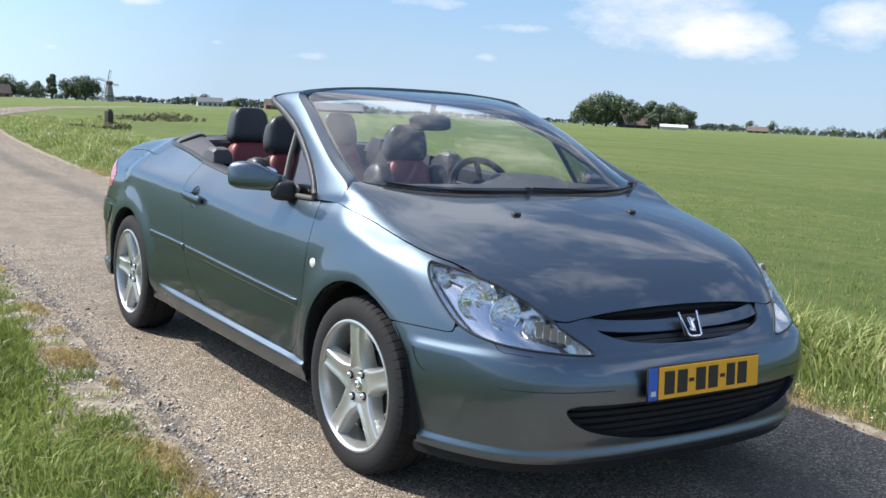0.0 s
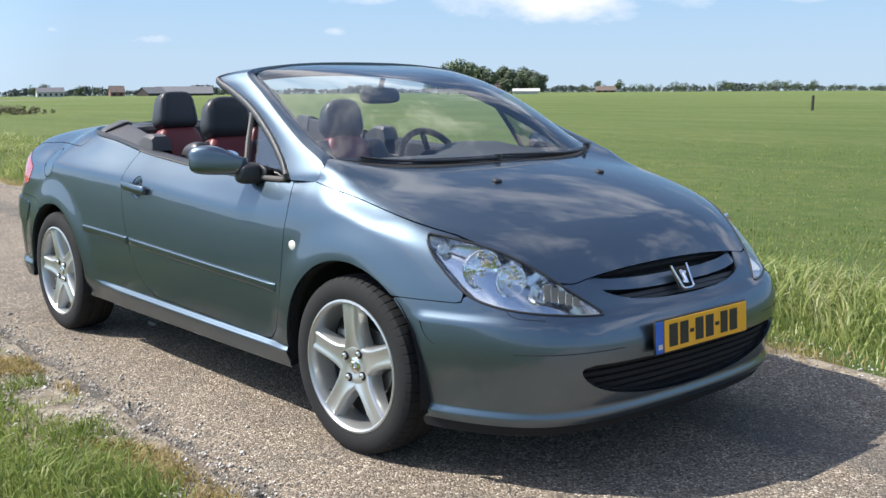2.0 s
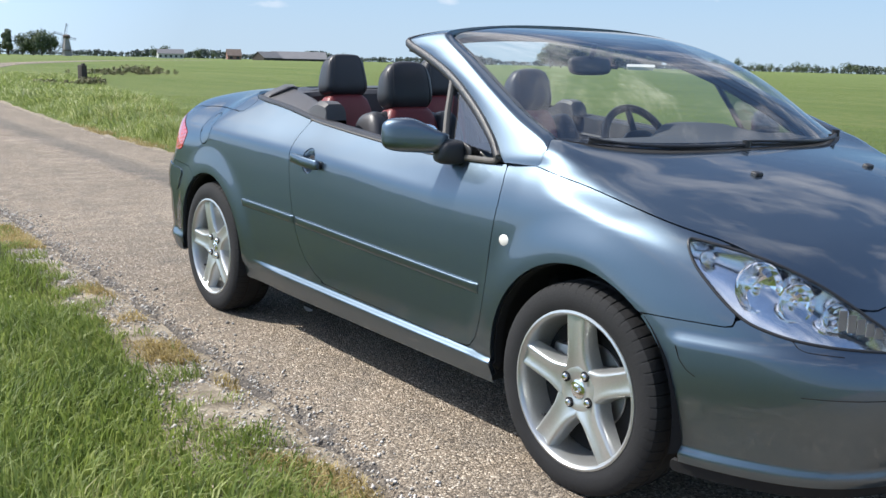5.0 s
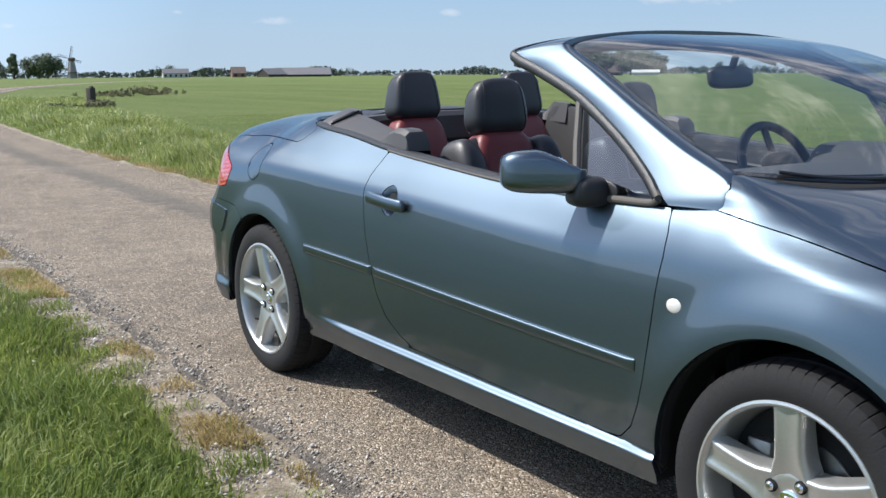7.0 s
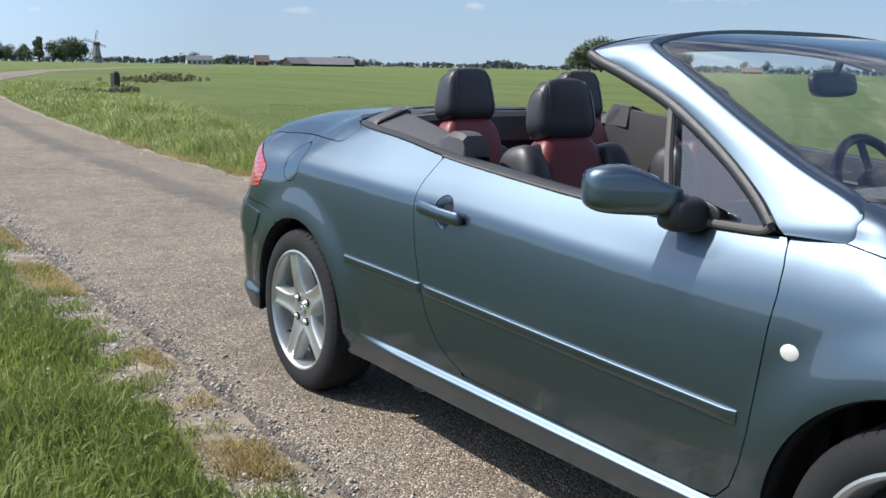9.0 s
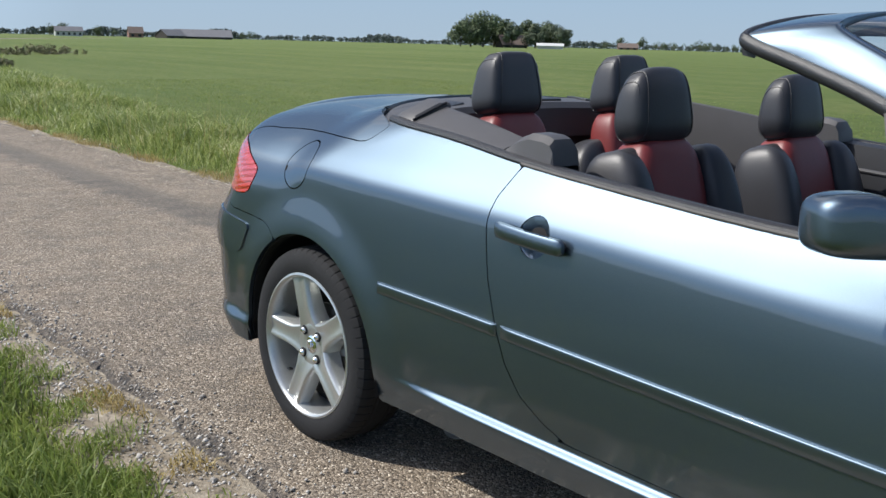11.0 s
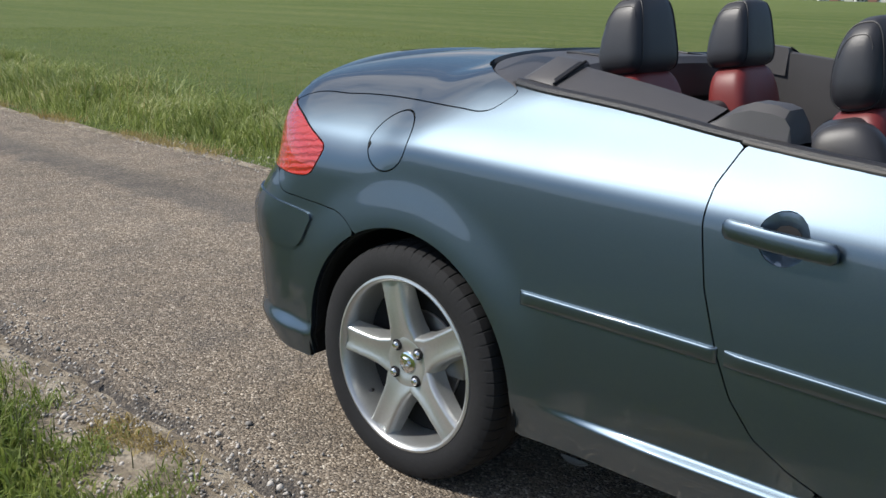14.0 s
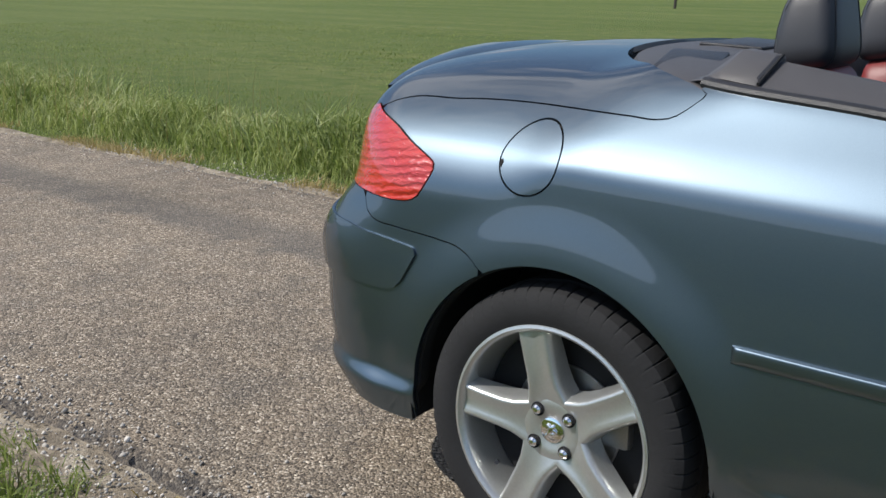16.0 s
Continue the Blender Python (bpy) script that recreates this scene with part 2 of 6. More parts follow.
def asphalt_material():
    """Old surface dressing: chippings of many greys, a worn dark band, gritty edges (UV: metres along, metres across)."""
    m = bpy.data.materials.new("chip_seal_asphalt")
    m.use_nodes = True
    t = m.node_tree
    b = t.nodes["Principled BSDF"]
    co = t.nodes.new("ShaderNodeTexCoord")
    vec = co.outputs["Object"]
    chip = t.nodes.new("ShaderNodeTexVoronoi"); chip.inputs["Scale"].default_value = 145
    link(t, vec, chip.inputs["Vector"])
    sp = t.nodes.new("ShaderNodeSeparateColor"); link(t, chip.outputs["Color"], sp.inputs[0])
    tone = ramp_of(t, [(0, (.066, .053, .041)), (.25, (.145, .115, .085)), (.6, (.250, .201, .148)), (.88, (.365, .302, .228)), (1, (.66, .58, .47))])
    link(t, sp.outputs[0], tone.inputs[0])
    big = noise_of(t, vec, .55, 6, .6)
    mid = noise_of(t, vec, 4.5, 6, .6)
    tar = mix_of(t, ramp_fac(t, mid.outputs["Fac"], .42, .72, 0, .45), tone.outputs["Color"], (.075, .072, .068))
    sep = t.nodes.new("ShaderNodeSeparateXYZ"); link(t, co.outputs["UV"], sep.inputs[0])
    band = t.nodes.new("ShaderNodeMath"); band.operation = "SUBTRACT"; band.inputs[1].default_value = .73
    wob = t.nodes.new("ShaderNodeMath"); wob.operation = "MULTIPLY_ADD"; wob.inputs[1].default_value = .5
    link(t, mid.outputs["Fac"], wob.inputs[0]); link(t, sep.outputs["Y"], wob.inputs[2])
    link(t, wob.outputs[0], band.inputs[0])
    ab = t.nodes.new("ShaderNodeMath"); ab.operation = "ABSOLUTE"; link(t, band.outputs[0], ab.inputs[0])
    bandf = ramp_fac(t, ab.outputs[0], .10, .26, .5, 0)
    c1 = mix_of(t, bandf, tar, (.085, .08, .075))
    # dark broken tar along both edges
    aoff = t.nodes.new("ShaderNodeMath"); aoff.operation = "ABSOLUTE"; link(t, sep.outputs["Y"], aoff.inputs[0])
    edge_n = noise_of(t, vec, 9, 6, .7)
    ew = t.nodes.new("ShaderNodeMath"); ew.operation = "MULTIPLY_ADD"; ew.inputs[1].default_value = .30
    link(t, edge_n.outputs["Fac"], ew.inputs[0]); link(t, aoff.outputs[0], ew.inputs[2])
    edgef = ramp_fac(t, ew.outputs[0], 1.46, 1.52, 0, .68)
    c1 = mix_of(t, edgef, c1, (.045, .044, .045))
    lum = ramp_fac(t, big.outputs["Fac"], .3, .7, .80, 1.15)
    vm = t.nodes.new("ShaderNodeVectorMath"); vm.operation = "SCALE"
    link(t, c1, vm.inputs[0]); link(t, lum, vm.inputs["Scale"])
    link(t, vm.outputs[0], b.inputs["Base Color"])
    b.inputs["Roughness"].default_value = .85
    b.inputs["Specular IOR Level"].default_value = .3
    bp = t.nodes.new("ShaderNodeBump"); bp.inputs["Strength"].default_value = .9; bp.inputs["Distance"].default_value = .006
    link(t, chip.outputs["Distance"], bp.inputs["Height"]); bp.invert = True
    link(t, bp.outputs[0], b.inputs["Normal"])
    return m


def field_material():
    m = bpy.data.materials.new("pasture")
    m.use_nodes = True
    t = m.node_tree
    b = t.nodes["Principled BSDF"]
    co = t.nodes.new("ShaderNodeTexCoord")
    vec = co.outputs["Object"]
    mp = t.nodes.new("ShaderNodeMapping"); mp.inputs["Rotation"].default_value = (0, 0, .25); mp.inputs["Scale"].default_value = (.18, 1, 1)
    link(t, vec, mp.inputs[0])
    rows = noise_of(t, mp.outputs[0], .34, 9, .68)
    big = noise_of(t, vec, .03, 4)
    tuft = noise_of(t, vec, 3.0, 6, .65)
    fine = noise_of(t, vec, 55, 4, .7)
    c1 = ramp_of(t, [(.30, (.080, .116, .028)), (.5, (.134, .164, .046)), (.70, (.200, .212, .072))])
    link(t, rows.outputs["Fac"], c1.inputs[0])
    c2 = mix_of(t, ramp_fac(t, tuft.outputs["Fac"], .38, .62, 0, .75), c1.outputs["Color"], (.072, .125, .026))
    c3 = mix_of(t, ramp_fac(t, big.outputs["Fac"], .4, .7, 0, .35), c2, (.19, .22, .075))
    lum = ramp_fac(t, fine.outputs["Fac"], .25, .75, .72, 1.25)
    vm = t.nodes.new("ShaderNodeVectorMath"); vm.operation = "SCALE"
    link(t, c3, vm.inputs[0]); link(t, lum, vm.inputs["Scale"])
    link(t, vm.outputs[0], b.inputs["Base Color"])
    b.inputs["Roughness"].default_value = .9
    b.inputs["Specular IOR Level"].default_value = .2
    bp = t.nodes.new("ShaderNodeBump"); bp.inputs["Strength"].default_value = .8; bp.inputs["Distance"].default_value = .05
    link(t, fine.outputs["Fac"], bp.inputs["Height"]); link(t, bp.outputs[0], b.inputs["Normal"])
    return m


def glass_material(name, tint=(1, 1, 1), rough=0.0, least=.17):
    """Thin glazing: a mirror-like coat over clear glass."""
    m = bpy.data.materials.new(name)
    m.use_nodes = True
    t = m.node_tree
    out = t.nodes["Material Output"]
    t.nodes.remove(t.nodes["Principled BSDF"])
    tr = t.nodes.new("ShaderNodeBsdfTransparent"); tr.inputs[0].default_value = (*tint, 1)
    gl = t.nodes.new("ShaderNodeBsdfGlossy"); gl.inputs["Roughness"].default_value = rough
    lw = t.nodes.new("ShaderNodeLayerWeight"); lw.inputs[0].default_value = .5
    pw = t.nodes.new("ShaderNodeMath"); pw.operation = "POWER"; pw.inputs[1].default_value = 4
    link(t, lw.outputs["Facing"], pw.inputs[0])
    fr = t.nodes.new("ShaderNodeMapRange"); fr.inputs[3].default_value, fr.inputs[4].default_value = least, 1
    link(t, pw.outputs[0], fr.inputs[0])
    mx = t.nodes.new("ShaderNodeMixShader")
    link(t, fr.outputs[0], mx.inputs[0]); link(t, tr.outputs[0], mx.inputs[1]); link(t, gl.outputs[0], mx.inputs[2])
    link(t, mx.outputs[0], out.inputs[0])
    return m


M_ROAD = asphalt_material()
M_FIELD = field_material()
M_GLASS = glass_material("windscreen_glass", (.90, .95, .93), least=.13)
M_SIDEGLASS = glass_material("tinted_side_glass", (.40, .47, .52))
M_LENS = glass_material("headlight_lens", (.95, .96, .97), 0.0, .05)
M_RED = mat("red_lens", (.46, .022, .012), .16, coat=1, scale=9, vary=.12)
def ribbed(m, scale, depth):
    """Adds fine level ribs to a lens material."""
    t = m.node_tree
    co = t.nodes.new("ShaderNodeTexCoord")
    w = t.nodes.new("ShaderNodeTexWave"); w.bands_direction = "Z"
    w.inputs["Scale"].default_value, w.inputs["Distortion"].default_value, w.inputs["Detail"].default_value, w.inputs["Detail Scale"].default_value = scale, 3.2, 3, 5
    mp = t.nodes.new("ShaderNodeMapping"); mp.inputs["Rotation"].default_value = (0, .28, .2); mp.inputs["Scale"].default_value = (.55, .55, 1)
    link(t, co.outputs["Object"], mp.inputs[0]); link(t, mp.outputs[0], w.inputs["Vector"])
    bp = t.nodes.new("ShaderNodeBump"); bp.inputs["Strength"].default_value, bp.inputs["Distance"].default_value = 1, depth
    link(t, w.outputs["Fac"], bp.inputs["Height"]); link(t, bp.outputs[0], t.nodes["Principled BSDF"].inputs["Normal"])


ribbed(M_RED, 17, .003)
M_ALLOY = mat("silver_alloy", (.50, .51, .50), .34, .75, coat=.35, scale=12, vary=.08)
M_TYRE = mat("tyre_rubber", (.017, .017, .018), .82, scale=9, spec=.3, vary=.25, bump=.2)
M_BLACK = mat("black_plastic", (.020, .020, .022), .42, scale=14, vary=.2, fine=420, bump=.3)
M_DARK = mat("dark_void", (.008, .008, .009), .9, scale=6)
M_TRIM = mat("soft_grey_trim", (.060, .057, .058), .5, scale=10, vary=.12, fine=700, bump=.10)
M_LEATHER = mat("black_leather", (.030, .030, .034), .42, scale=11, vary=.12, fine=520, bump=.12)
M_REDL = mat("red_leather", (.165, .024, .024), .45, scale=11, vary=.15, fine=520, bump=.12)
M_LINING = mat("dark_cabin_lining", (.017, .018, .022), .5, scale=10, vary=.15, fine=600, bump=.12)
M_BOWL = mat("lamp_bowl", (.80, .81, .82), .16, 1.0, scale=20, vary=.1)
M_LAMP = mat("lamp_mirror", (.95, .95, .95), .06, 1.0, scale=20, vary=.08, fine=30, bump=.45)
M_CHROME = mat("chrome", (.85, .86, .88), .06, 1.0, scale=20, vary=.03)
M_SILVERREF = mat("lamp_reflector", (.93, .94, .95), .14, 1.0, scale=18, vary=.04, fine=30, bump=.25)
M_DISC = mat("brake_steel", (.30, .29, .28), .4, .9, scale=30)
M_YELLOW = mat("plate_yellow", (.85, .42, .02), .4, scale=16, vary=.06)
M_PLATEBLUE = mat("plate_blue", (.03, .12, .50), .4, scale=16)
M_PBLACK = mat("plate_black", (.015, .014, .012), .5, scale=16)
M_WHITE = mat("white_lens", (.66, .64, .60), .25, coat=1, scale=18, vary=.05)
M_GREYDASH = mat("grey_dash", (.055, .055, .060), .6, scale=10, vary=.12, fine=700, bump=.10)


# ---- mesh helpers ----


def obj(name, verts, faces, material, parent=None, label="", smooth=True, angle=None):
    me = bpy.data.meshes.new(name)
    me.from_pydata([tuple(map(float, v)) for v in verts], [], [list(map(int, f)) for f in faces])
    me.validate()
    me.materials.append(material)
    if smooth:
        me.shade_smooth()
        if angle:
            me.set_sharp_from_angle(angle=radians(angle))
    o = new(name, me)
    if parent:
        o.parent = parent
    if label:
        tagged(o, label)
    return o


def part(name, bm, material, parent=None, label="", smooth=True, angle=35):
    """Links a bmesh as one mesh object under a thing or a part."""
    me = bpy.data.meshes.new(name)
    bmesh.ops.recalc_face_normals(bm, faces=bm.faces)
    bm.to_mesh(me)
    bm.free()
    me.materials.append(material)
    if smooth:
        me.shade_smooth()
        me.set_sharp_from_angle(angle=radians(angle))
    o = new(name, me)
    if parent:
        o.parent = parent
    if label:
        tagged(o, label)
    return o


def thing(name, label, category, group="", kind="", at=(0, 0, 0)):
    o = new(name)
    o.location = at
    o.empty_display_size = .2
    return tagged(o, label, category, group, kind)


# ---- the car's shape ----
def smooth_curve(pts, n=6000):
    """Catmull-Rom through (a, b) pairs, as a fast lookup."""
    a = np.array([p[0] for p in pts], float)
    b = np.array([p[1] for p in pts], float)
    m = np.gradient(b, a)
    xs = np.linspace(a[0], a[-1], n)
    i = np.clip(np.searchsorted(a, xs) - 1, 0, len(a) - 2)
    h = a[i + 1] - a[i]
    s = (xs - a[i]) / h
    ys = ((2*s**3 - 3*s**2 + 1) * b[i] + (s**3 - 2*s**2 + s) * h * m[i]
          + (-2*s**3 + 3*s**2) * b[i+1] + (s**3 - s**2) * h * m[i+1])
    return lambda v: np.interp(v, xs, ys)


def smin(a, b, k):
    h = np.maximum(k - np.abs(a - b), 0) / k
    return np.minimum(a, b) - h * h * k * 0.25


def bump(v):
    """Smooth step from 0 to 1."""
    v = np.clip(v, 0, 1)
    return v * v * (3 - 2 * v)


plan_w = smooth_curve([(-2.3, .77), (-2.0, .828), (-1.7, .850), (-1.3, .858), (-.6, .860), (0, .864), (.6, .866), (1.0, .864), (1.4, .856), (1.8, .826), (2.2, .76)])
side_p = smooth_curve([(.10, .070), (.18, .042), (.28, .018), (.36, .011), (.46, .004), (.58, 0), (.68, .002), (.76, .006), (.81, .0105), (.83, .0135), (.85, .0200), (.87, .0310), (.90, .0490), (.955, .086), (1.0, .118), (1.05, .156), (1.3, .38)])
top_c = smooth_curve([(-2.3, .95), (-2.15, .99), (-1.9, 1.052), (-1.5, 1.085), (-1.1, 1.098), (-.9, 1.09), (.9, 1.035), (1.1, 1.005), (1.3, .970), (1.5, .924), (1.7, .858), (1.9, .770), (2.05, .683), (2.2, .58)])
nose_c = smooth_curve([(.08, 2.00), (.16, 2.06), (.25, 2.115), (.35, 2.14), (.45, 2.143), (.52, 2.130), (.60, 2.095), (.70, 2.03), (.9, 1.9), (1.2, 1.7)])
tail_c = smooth_curve([(.08, -2.02), (.22, -2.09), (.30, -2.155), (.38, -2.175), (.5, -2.185), (.64, -2.185), (.70, -2.14), (.76, -2.09), (.84, -2.07), (.92, -2.065), (1.0, -2.055), (1.2, -2.0)])
side_f = smooth_curve([(.10, .070), (.18, .042), (.28, .018), (.36, .011), (.46, .004), (.58, 0), (.68, .001), (.74, .004), (.77, .0075), (.82, .017), (.86, .0295), (.90, .047), (.955, .086), (1.0, .118), (1.05, .156), (1.3, .38)])
# the bonnet's side joint
zh = smooth_curve([(.80, .952), (.9, .946), (1.055, .933), (1.215, .904), (1.405, .866), (1.612, .818), (1.69, .797), (1.82, .74), (1.95, .665), (2.2, .61)])
AXF, AXR, HUB = 1.3025, -1.3025, .314


# height at which the flank begins to roll over into the shoulder
z_roll = smooth_curve([(-2.3, .875), (-1.6, .875), (-1.3, .868), (-.6, .846), (0, .82), (.35, .80), (.8, .790), (1.1, .80), (2.2, .80)])


def half_width(x, z):
    zl = z_roll(x)
    zz = z - (zl - .828) * bump((z - .60) / (zl - .60)) * (1 - bump((z - zl) / (1.02 - zl)))
    fore = bump((x - .35) / .6)
    w = plan_w(x) - side_p(zz) * (1 - fore) - side_f(z) * fore
    for ax, r, flare in ((AXF, .372, .017), (AXR, .36, .0125)):
        d = np.hypot(x - ax, z - HUB) - r
        w = w + flare * (1 - bump((d - .008) / .135)) * bump((z - .25) / .1)
    # the sill blade that stands out below the doors
    taper = bump((x + .90) / .40) * bump((1.02 - x) / .12)
    inner = bump((x + 1.0) / .35) * bump((1.02 - x) / .12)
    zs = .326 - .018 * (x + .85) / 1.6
    w = w + .020 * taper * bump((zs + .011 - z) / .018) - .004 * taper
    w = w - .010 * inner * bump((zs - .002 - z) / .105)
    return w


def body_f(x, y, z):
    """Above zero inside the closed body shape."""
    ya = np.abs(y)
    side = half_width(x, z) - ya
    crown = .25 + .75 * bump((np.abs(x + .05) - 1.05) / .32)
    top = top_c(x) - crown * (.09 * ya**2 + .07 * ya**4) - .24 * ya**6 * bump((-1.15 - x) / .35) - z
    lip = .020 * bump((.268 - z) / .034) + .018 * bump((.572 - z) / .030) * bump((z - .30) / .2) * bump((x - ya - .805) / .028)
    nose = nose_c(z) + lip - .13 * ya**2 - .95 * ya**6 - x
    side = side + lip * bump((x - 1.55) / .06)
    low = .020 * bump((.345 - z) / .05)
    side = side + low * bump((-1.62 - x) / .08)
    tail = x + low - (tail_c(z) + .12 * ya**2 + .50 * ya**6)
    cab = bump((x + 1.15) / .2) * bump((1.15 - x) / .2)
    # the raised edge that carries on from the windscreen pillar into the bonnet
    g = bump((x - .88) / .13) * (1 - bump((x - 1.08) / .55))
    side = side + .019 * bump((z - .93) / .06) * g
    top = top + .023 * g * (ya / .76)**4
    # the wing turns inwards below the bonnet's side joint, and the bonnet's leaning flank rises above it
    h = bump((x - 1.08) / .18) * (1 - bump((x - 1.55) / .22))
    side = side - .030 * h * bump((z - zh(x) + .060) / .058)
    k = .12 - .05 * cab
    f = smin(side, top, k + (.060 - k) * g + (.060 - k) * h * (1 - g))
    f = smin(f, nose, .16)
    return np.minimum(smin(f, tail, .12), z - .09)


# ---- ground and road ----
road_mid = smooth_curve([(-300, 125), (-200, 68), (-160, 48), (-118, 30), (-98, 22.1), (-87, 17.9), (-73, 13.4), (-66, 11.1), (-58, 8.5), (-45, 4.95), (-38, 3.55), (-30, 2.4), (-24, 1.66), (-13, .66), (-8, .46), (-4.5, .36), (-2, .27), (0, .17), (2, .03), (10, -.5), (30, -1.9), (80, -5)], 6000)


def land(x, y):
    """Height of the meadow: level round the road, falling very gently away from it."""
    r = np.hypot(x, y)
    base = -.035 - .0026 * np.maximum(r - 25, 0) - .0045 * np.maximum(r - 80, 0)
    d = np.abs(y - road_mid(np.clip(x, -300, 80)))
    return base - .05 * bump((d - 2.2) / 3.0) * bump((60 - r) / 30)


def build_ground():
    rs = np.concatenate([np.linspace(0, 12, 60), np.geomspace(12.4, 3200, 90)])
    ang = np.linspace(0, 2 * np.pi, 181)[:-1]
    verts = [(0, 0, float(land(0., 0.)))]
    faces = []
    for r in rs[1:]:
        x, y = r * np.cos(ang), r * np.sin(ang)
        z = land(x, y)
        verts += list(zip(x, y, z))
    n = len(ang)
    for j in range(n):
        faces.append((0, 1 + j, 1 + (j + 1) % n))
    for i in range(len(rs) - 2):
        a, b = 1 + i * n, 1 + (i + 1) * n
        for j in range(n):
            k = (j + 1) % n
            faces.append((a + j, b + j, b + k, a + k))
    o = obj("ground", verts, faces, M_FIELD)
    tagged(o, "flat green pasture reaching to the horizon", "ground", kind="structure")


def build_road():
    xs = np.concatenate([-np.geomspace(300, 12, 120), np.linspace(-11.8, 8, 200), np.geomspace(8.2, 80, 30)])
    mid = road_mid(xs)
    slope = np.gradient(mid, xs)
    half = 1.42
    vs = np.linspace(-1, 1, 33)
    verts, uvs, faces = [], [], []
    rng = np.random.default_rng(4)
    jl, jr = rng.normal(0, .018, len(xs)), rng.normal(0, .025, len(xs))
    for i, x in enumerate(xs):
        nx, ny = -slope[i], 1
        q = math.hypot(nx, ny)
        for k, v in enumerate(vs):
            off = v * half
            if k == 0:
                off += jl[i]
            if k == len(vs) - 1:
                off += jr[i]
            px, py = x + nx / q * off, mid[i] + ny / q * off
            z = .0 + (float(land(px, py)) + .035) * bump((abs(px) - 20) / 20) - .045 * max(0, (abs(v) - .93) / .07)**1.5
            verts.append((px, py, z)); uvs.append((x, off))
    m = len(vs)
    for i in range(len(xs) - 1):
        for k in range(m - 1):
            a = i * m + k
            faces.append((a, a + m, a + m + 1, a + 1))
    o = obj("road", verts, faces, M_ROAD)
    uv = o.data.uv_layers.new(name="uv")
    for lp in o.data.loops:
        uv.data[lp.index].uv = uvs[lp.vertex_index]
    tagged(o, "narrow country lane of worn grey chip-seal asphalt", "road", kind="structure")


build_ground()
build_road()


# ---- the car's outer skin: one smooth shape, cut into panels ----


def skin_grid():
    """Points of the right half, by rays from an inner spine. Rows run along the car, columns from the sill to the centre line."""
    th = np.radians(np.concatenate([np.linspace(-38, -17, 40)[:-1], np.linspace(-17, -8, 46)[:-1], np.linspace(-8, 90, 126)]))
    st = [(-1.7, a) for a in np.linspace(-90, 0, 66)[:-1]]
    st += [(x, 0) for x in np.linspace(-1.7, 1.6, 240)]
    st += [(1.6, a) for a in np.linspace(0, 90, 66)[1:]]
    cx = np.array([s[0] for s in st])[:, None]
    fi = np.radians(np.array([s[1] for s in st]))[:, None]
    d = np.stack([np.cos(th) * np.sin(fi), -np.cos(th) * np.cos(fi), np.sin(th) + 0 * fi], -1)
    o = np.stack([cx + 0 * th, 0 * cx + 0 * th, .5 + 0 * cx + 0 * th], -1)
    hi = np.full(d.shape[:2], 1.7)
    lo = np.zeros(d.shape[:2])
    done = np.zeros(d.shape[:2], bool)
    for s in np.linspace(.1, 1.7, 161):
        p = o + d * s
        out = (body_f(p[..., 0], p[..., 1], p[..., 2]) <= 0) & ~done
        hi = np.where(out, s, hi); lo = np.where(out, s - .0101, lo)
        done |= out
    for _ in range(26):
        mid = (lo + hi) / 2
        p = o + d * mid[..., None]
        inside = body_f(p[..., 0], p[..., 1], p[..., 2]) > 0
        lo, hi = np.where(inside, mid, lo), np.where(inside, hi, mid)
    p = o + d * ((lo + hi) / 2)[..., None]
    e = 2e-3
    g = np.stack([body_f(p[..., 0] + e, p[..., 1], p[..., 2]) - body_f(p[..., 0] - e, p[..., 1], p[..., 2]),
                  body_f(p[..., 0], p[..., 1] + e, p[..., 2]) - body_f(p[..., 0], p[..., 1] - e, p[..., 2]),
                  body_f(p[..., 0], p[..., 1], p[..., 2] + e) - body_f(p[..., 0], p[..., 1], p[..., 2] - e)], -1)
    n = -g / np.maximum(np.linalg.norm(g, axis=-1, keepdims=True), 1e-9)
    n[:, -1, 1] = 0
    return p, n


SKIN, SKIN_N = skin_grid()
GX, GA, GZ = SKIN[..., 0], np.abs(SKIN[..., 1]), SKIN[..., 2]
GU, GV = GX - GA, -GX - GA


def chaikin(pts, times=2):
    for _ in range(times):
        q = []
        for a, b in zip(pts, pts[1:] + pts[:1]):
            q += [(a[0]*.75 + b[0]*.25, a[1]*.75 + b[1]*.25), (a[0]*.25 + b[0]*.75, a[1]*.25 + b[1]*.75)]
        pts = q
    return pts


def sd_poly(px, py, poly):
    """Signed distance to a polygon, below zero inside."""
    best = np.full(px.shape, 1e9)
    inside = np.zeros(px.shape, bool)
    for (ax, ay), (bx, by) in zip(poly, poly[1:] + poly[:1]):
        ex, ey = bx - ax, by - ay
        wx, wy = px - ax, py - ay
        h = np.clip((wx*ex + wy*ey) / (ex*ex + ey*ey + 1e-12), 0, 1)
        best = np.minimum(best, (wx - h*ex)**2 + (wy - h*ey)**2)
        if by != ay:
            c = ((ay > py) != (by > py)) & (px < (bx - ax) * (py - ay) / (by - ay) + ax)
            inside ^= c
    d = np.sqrt(best)
    return np.where(inside, -d, d)


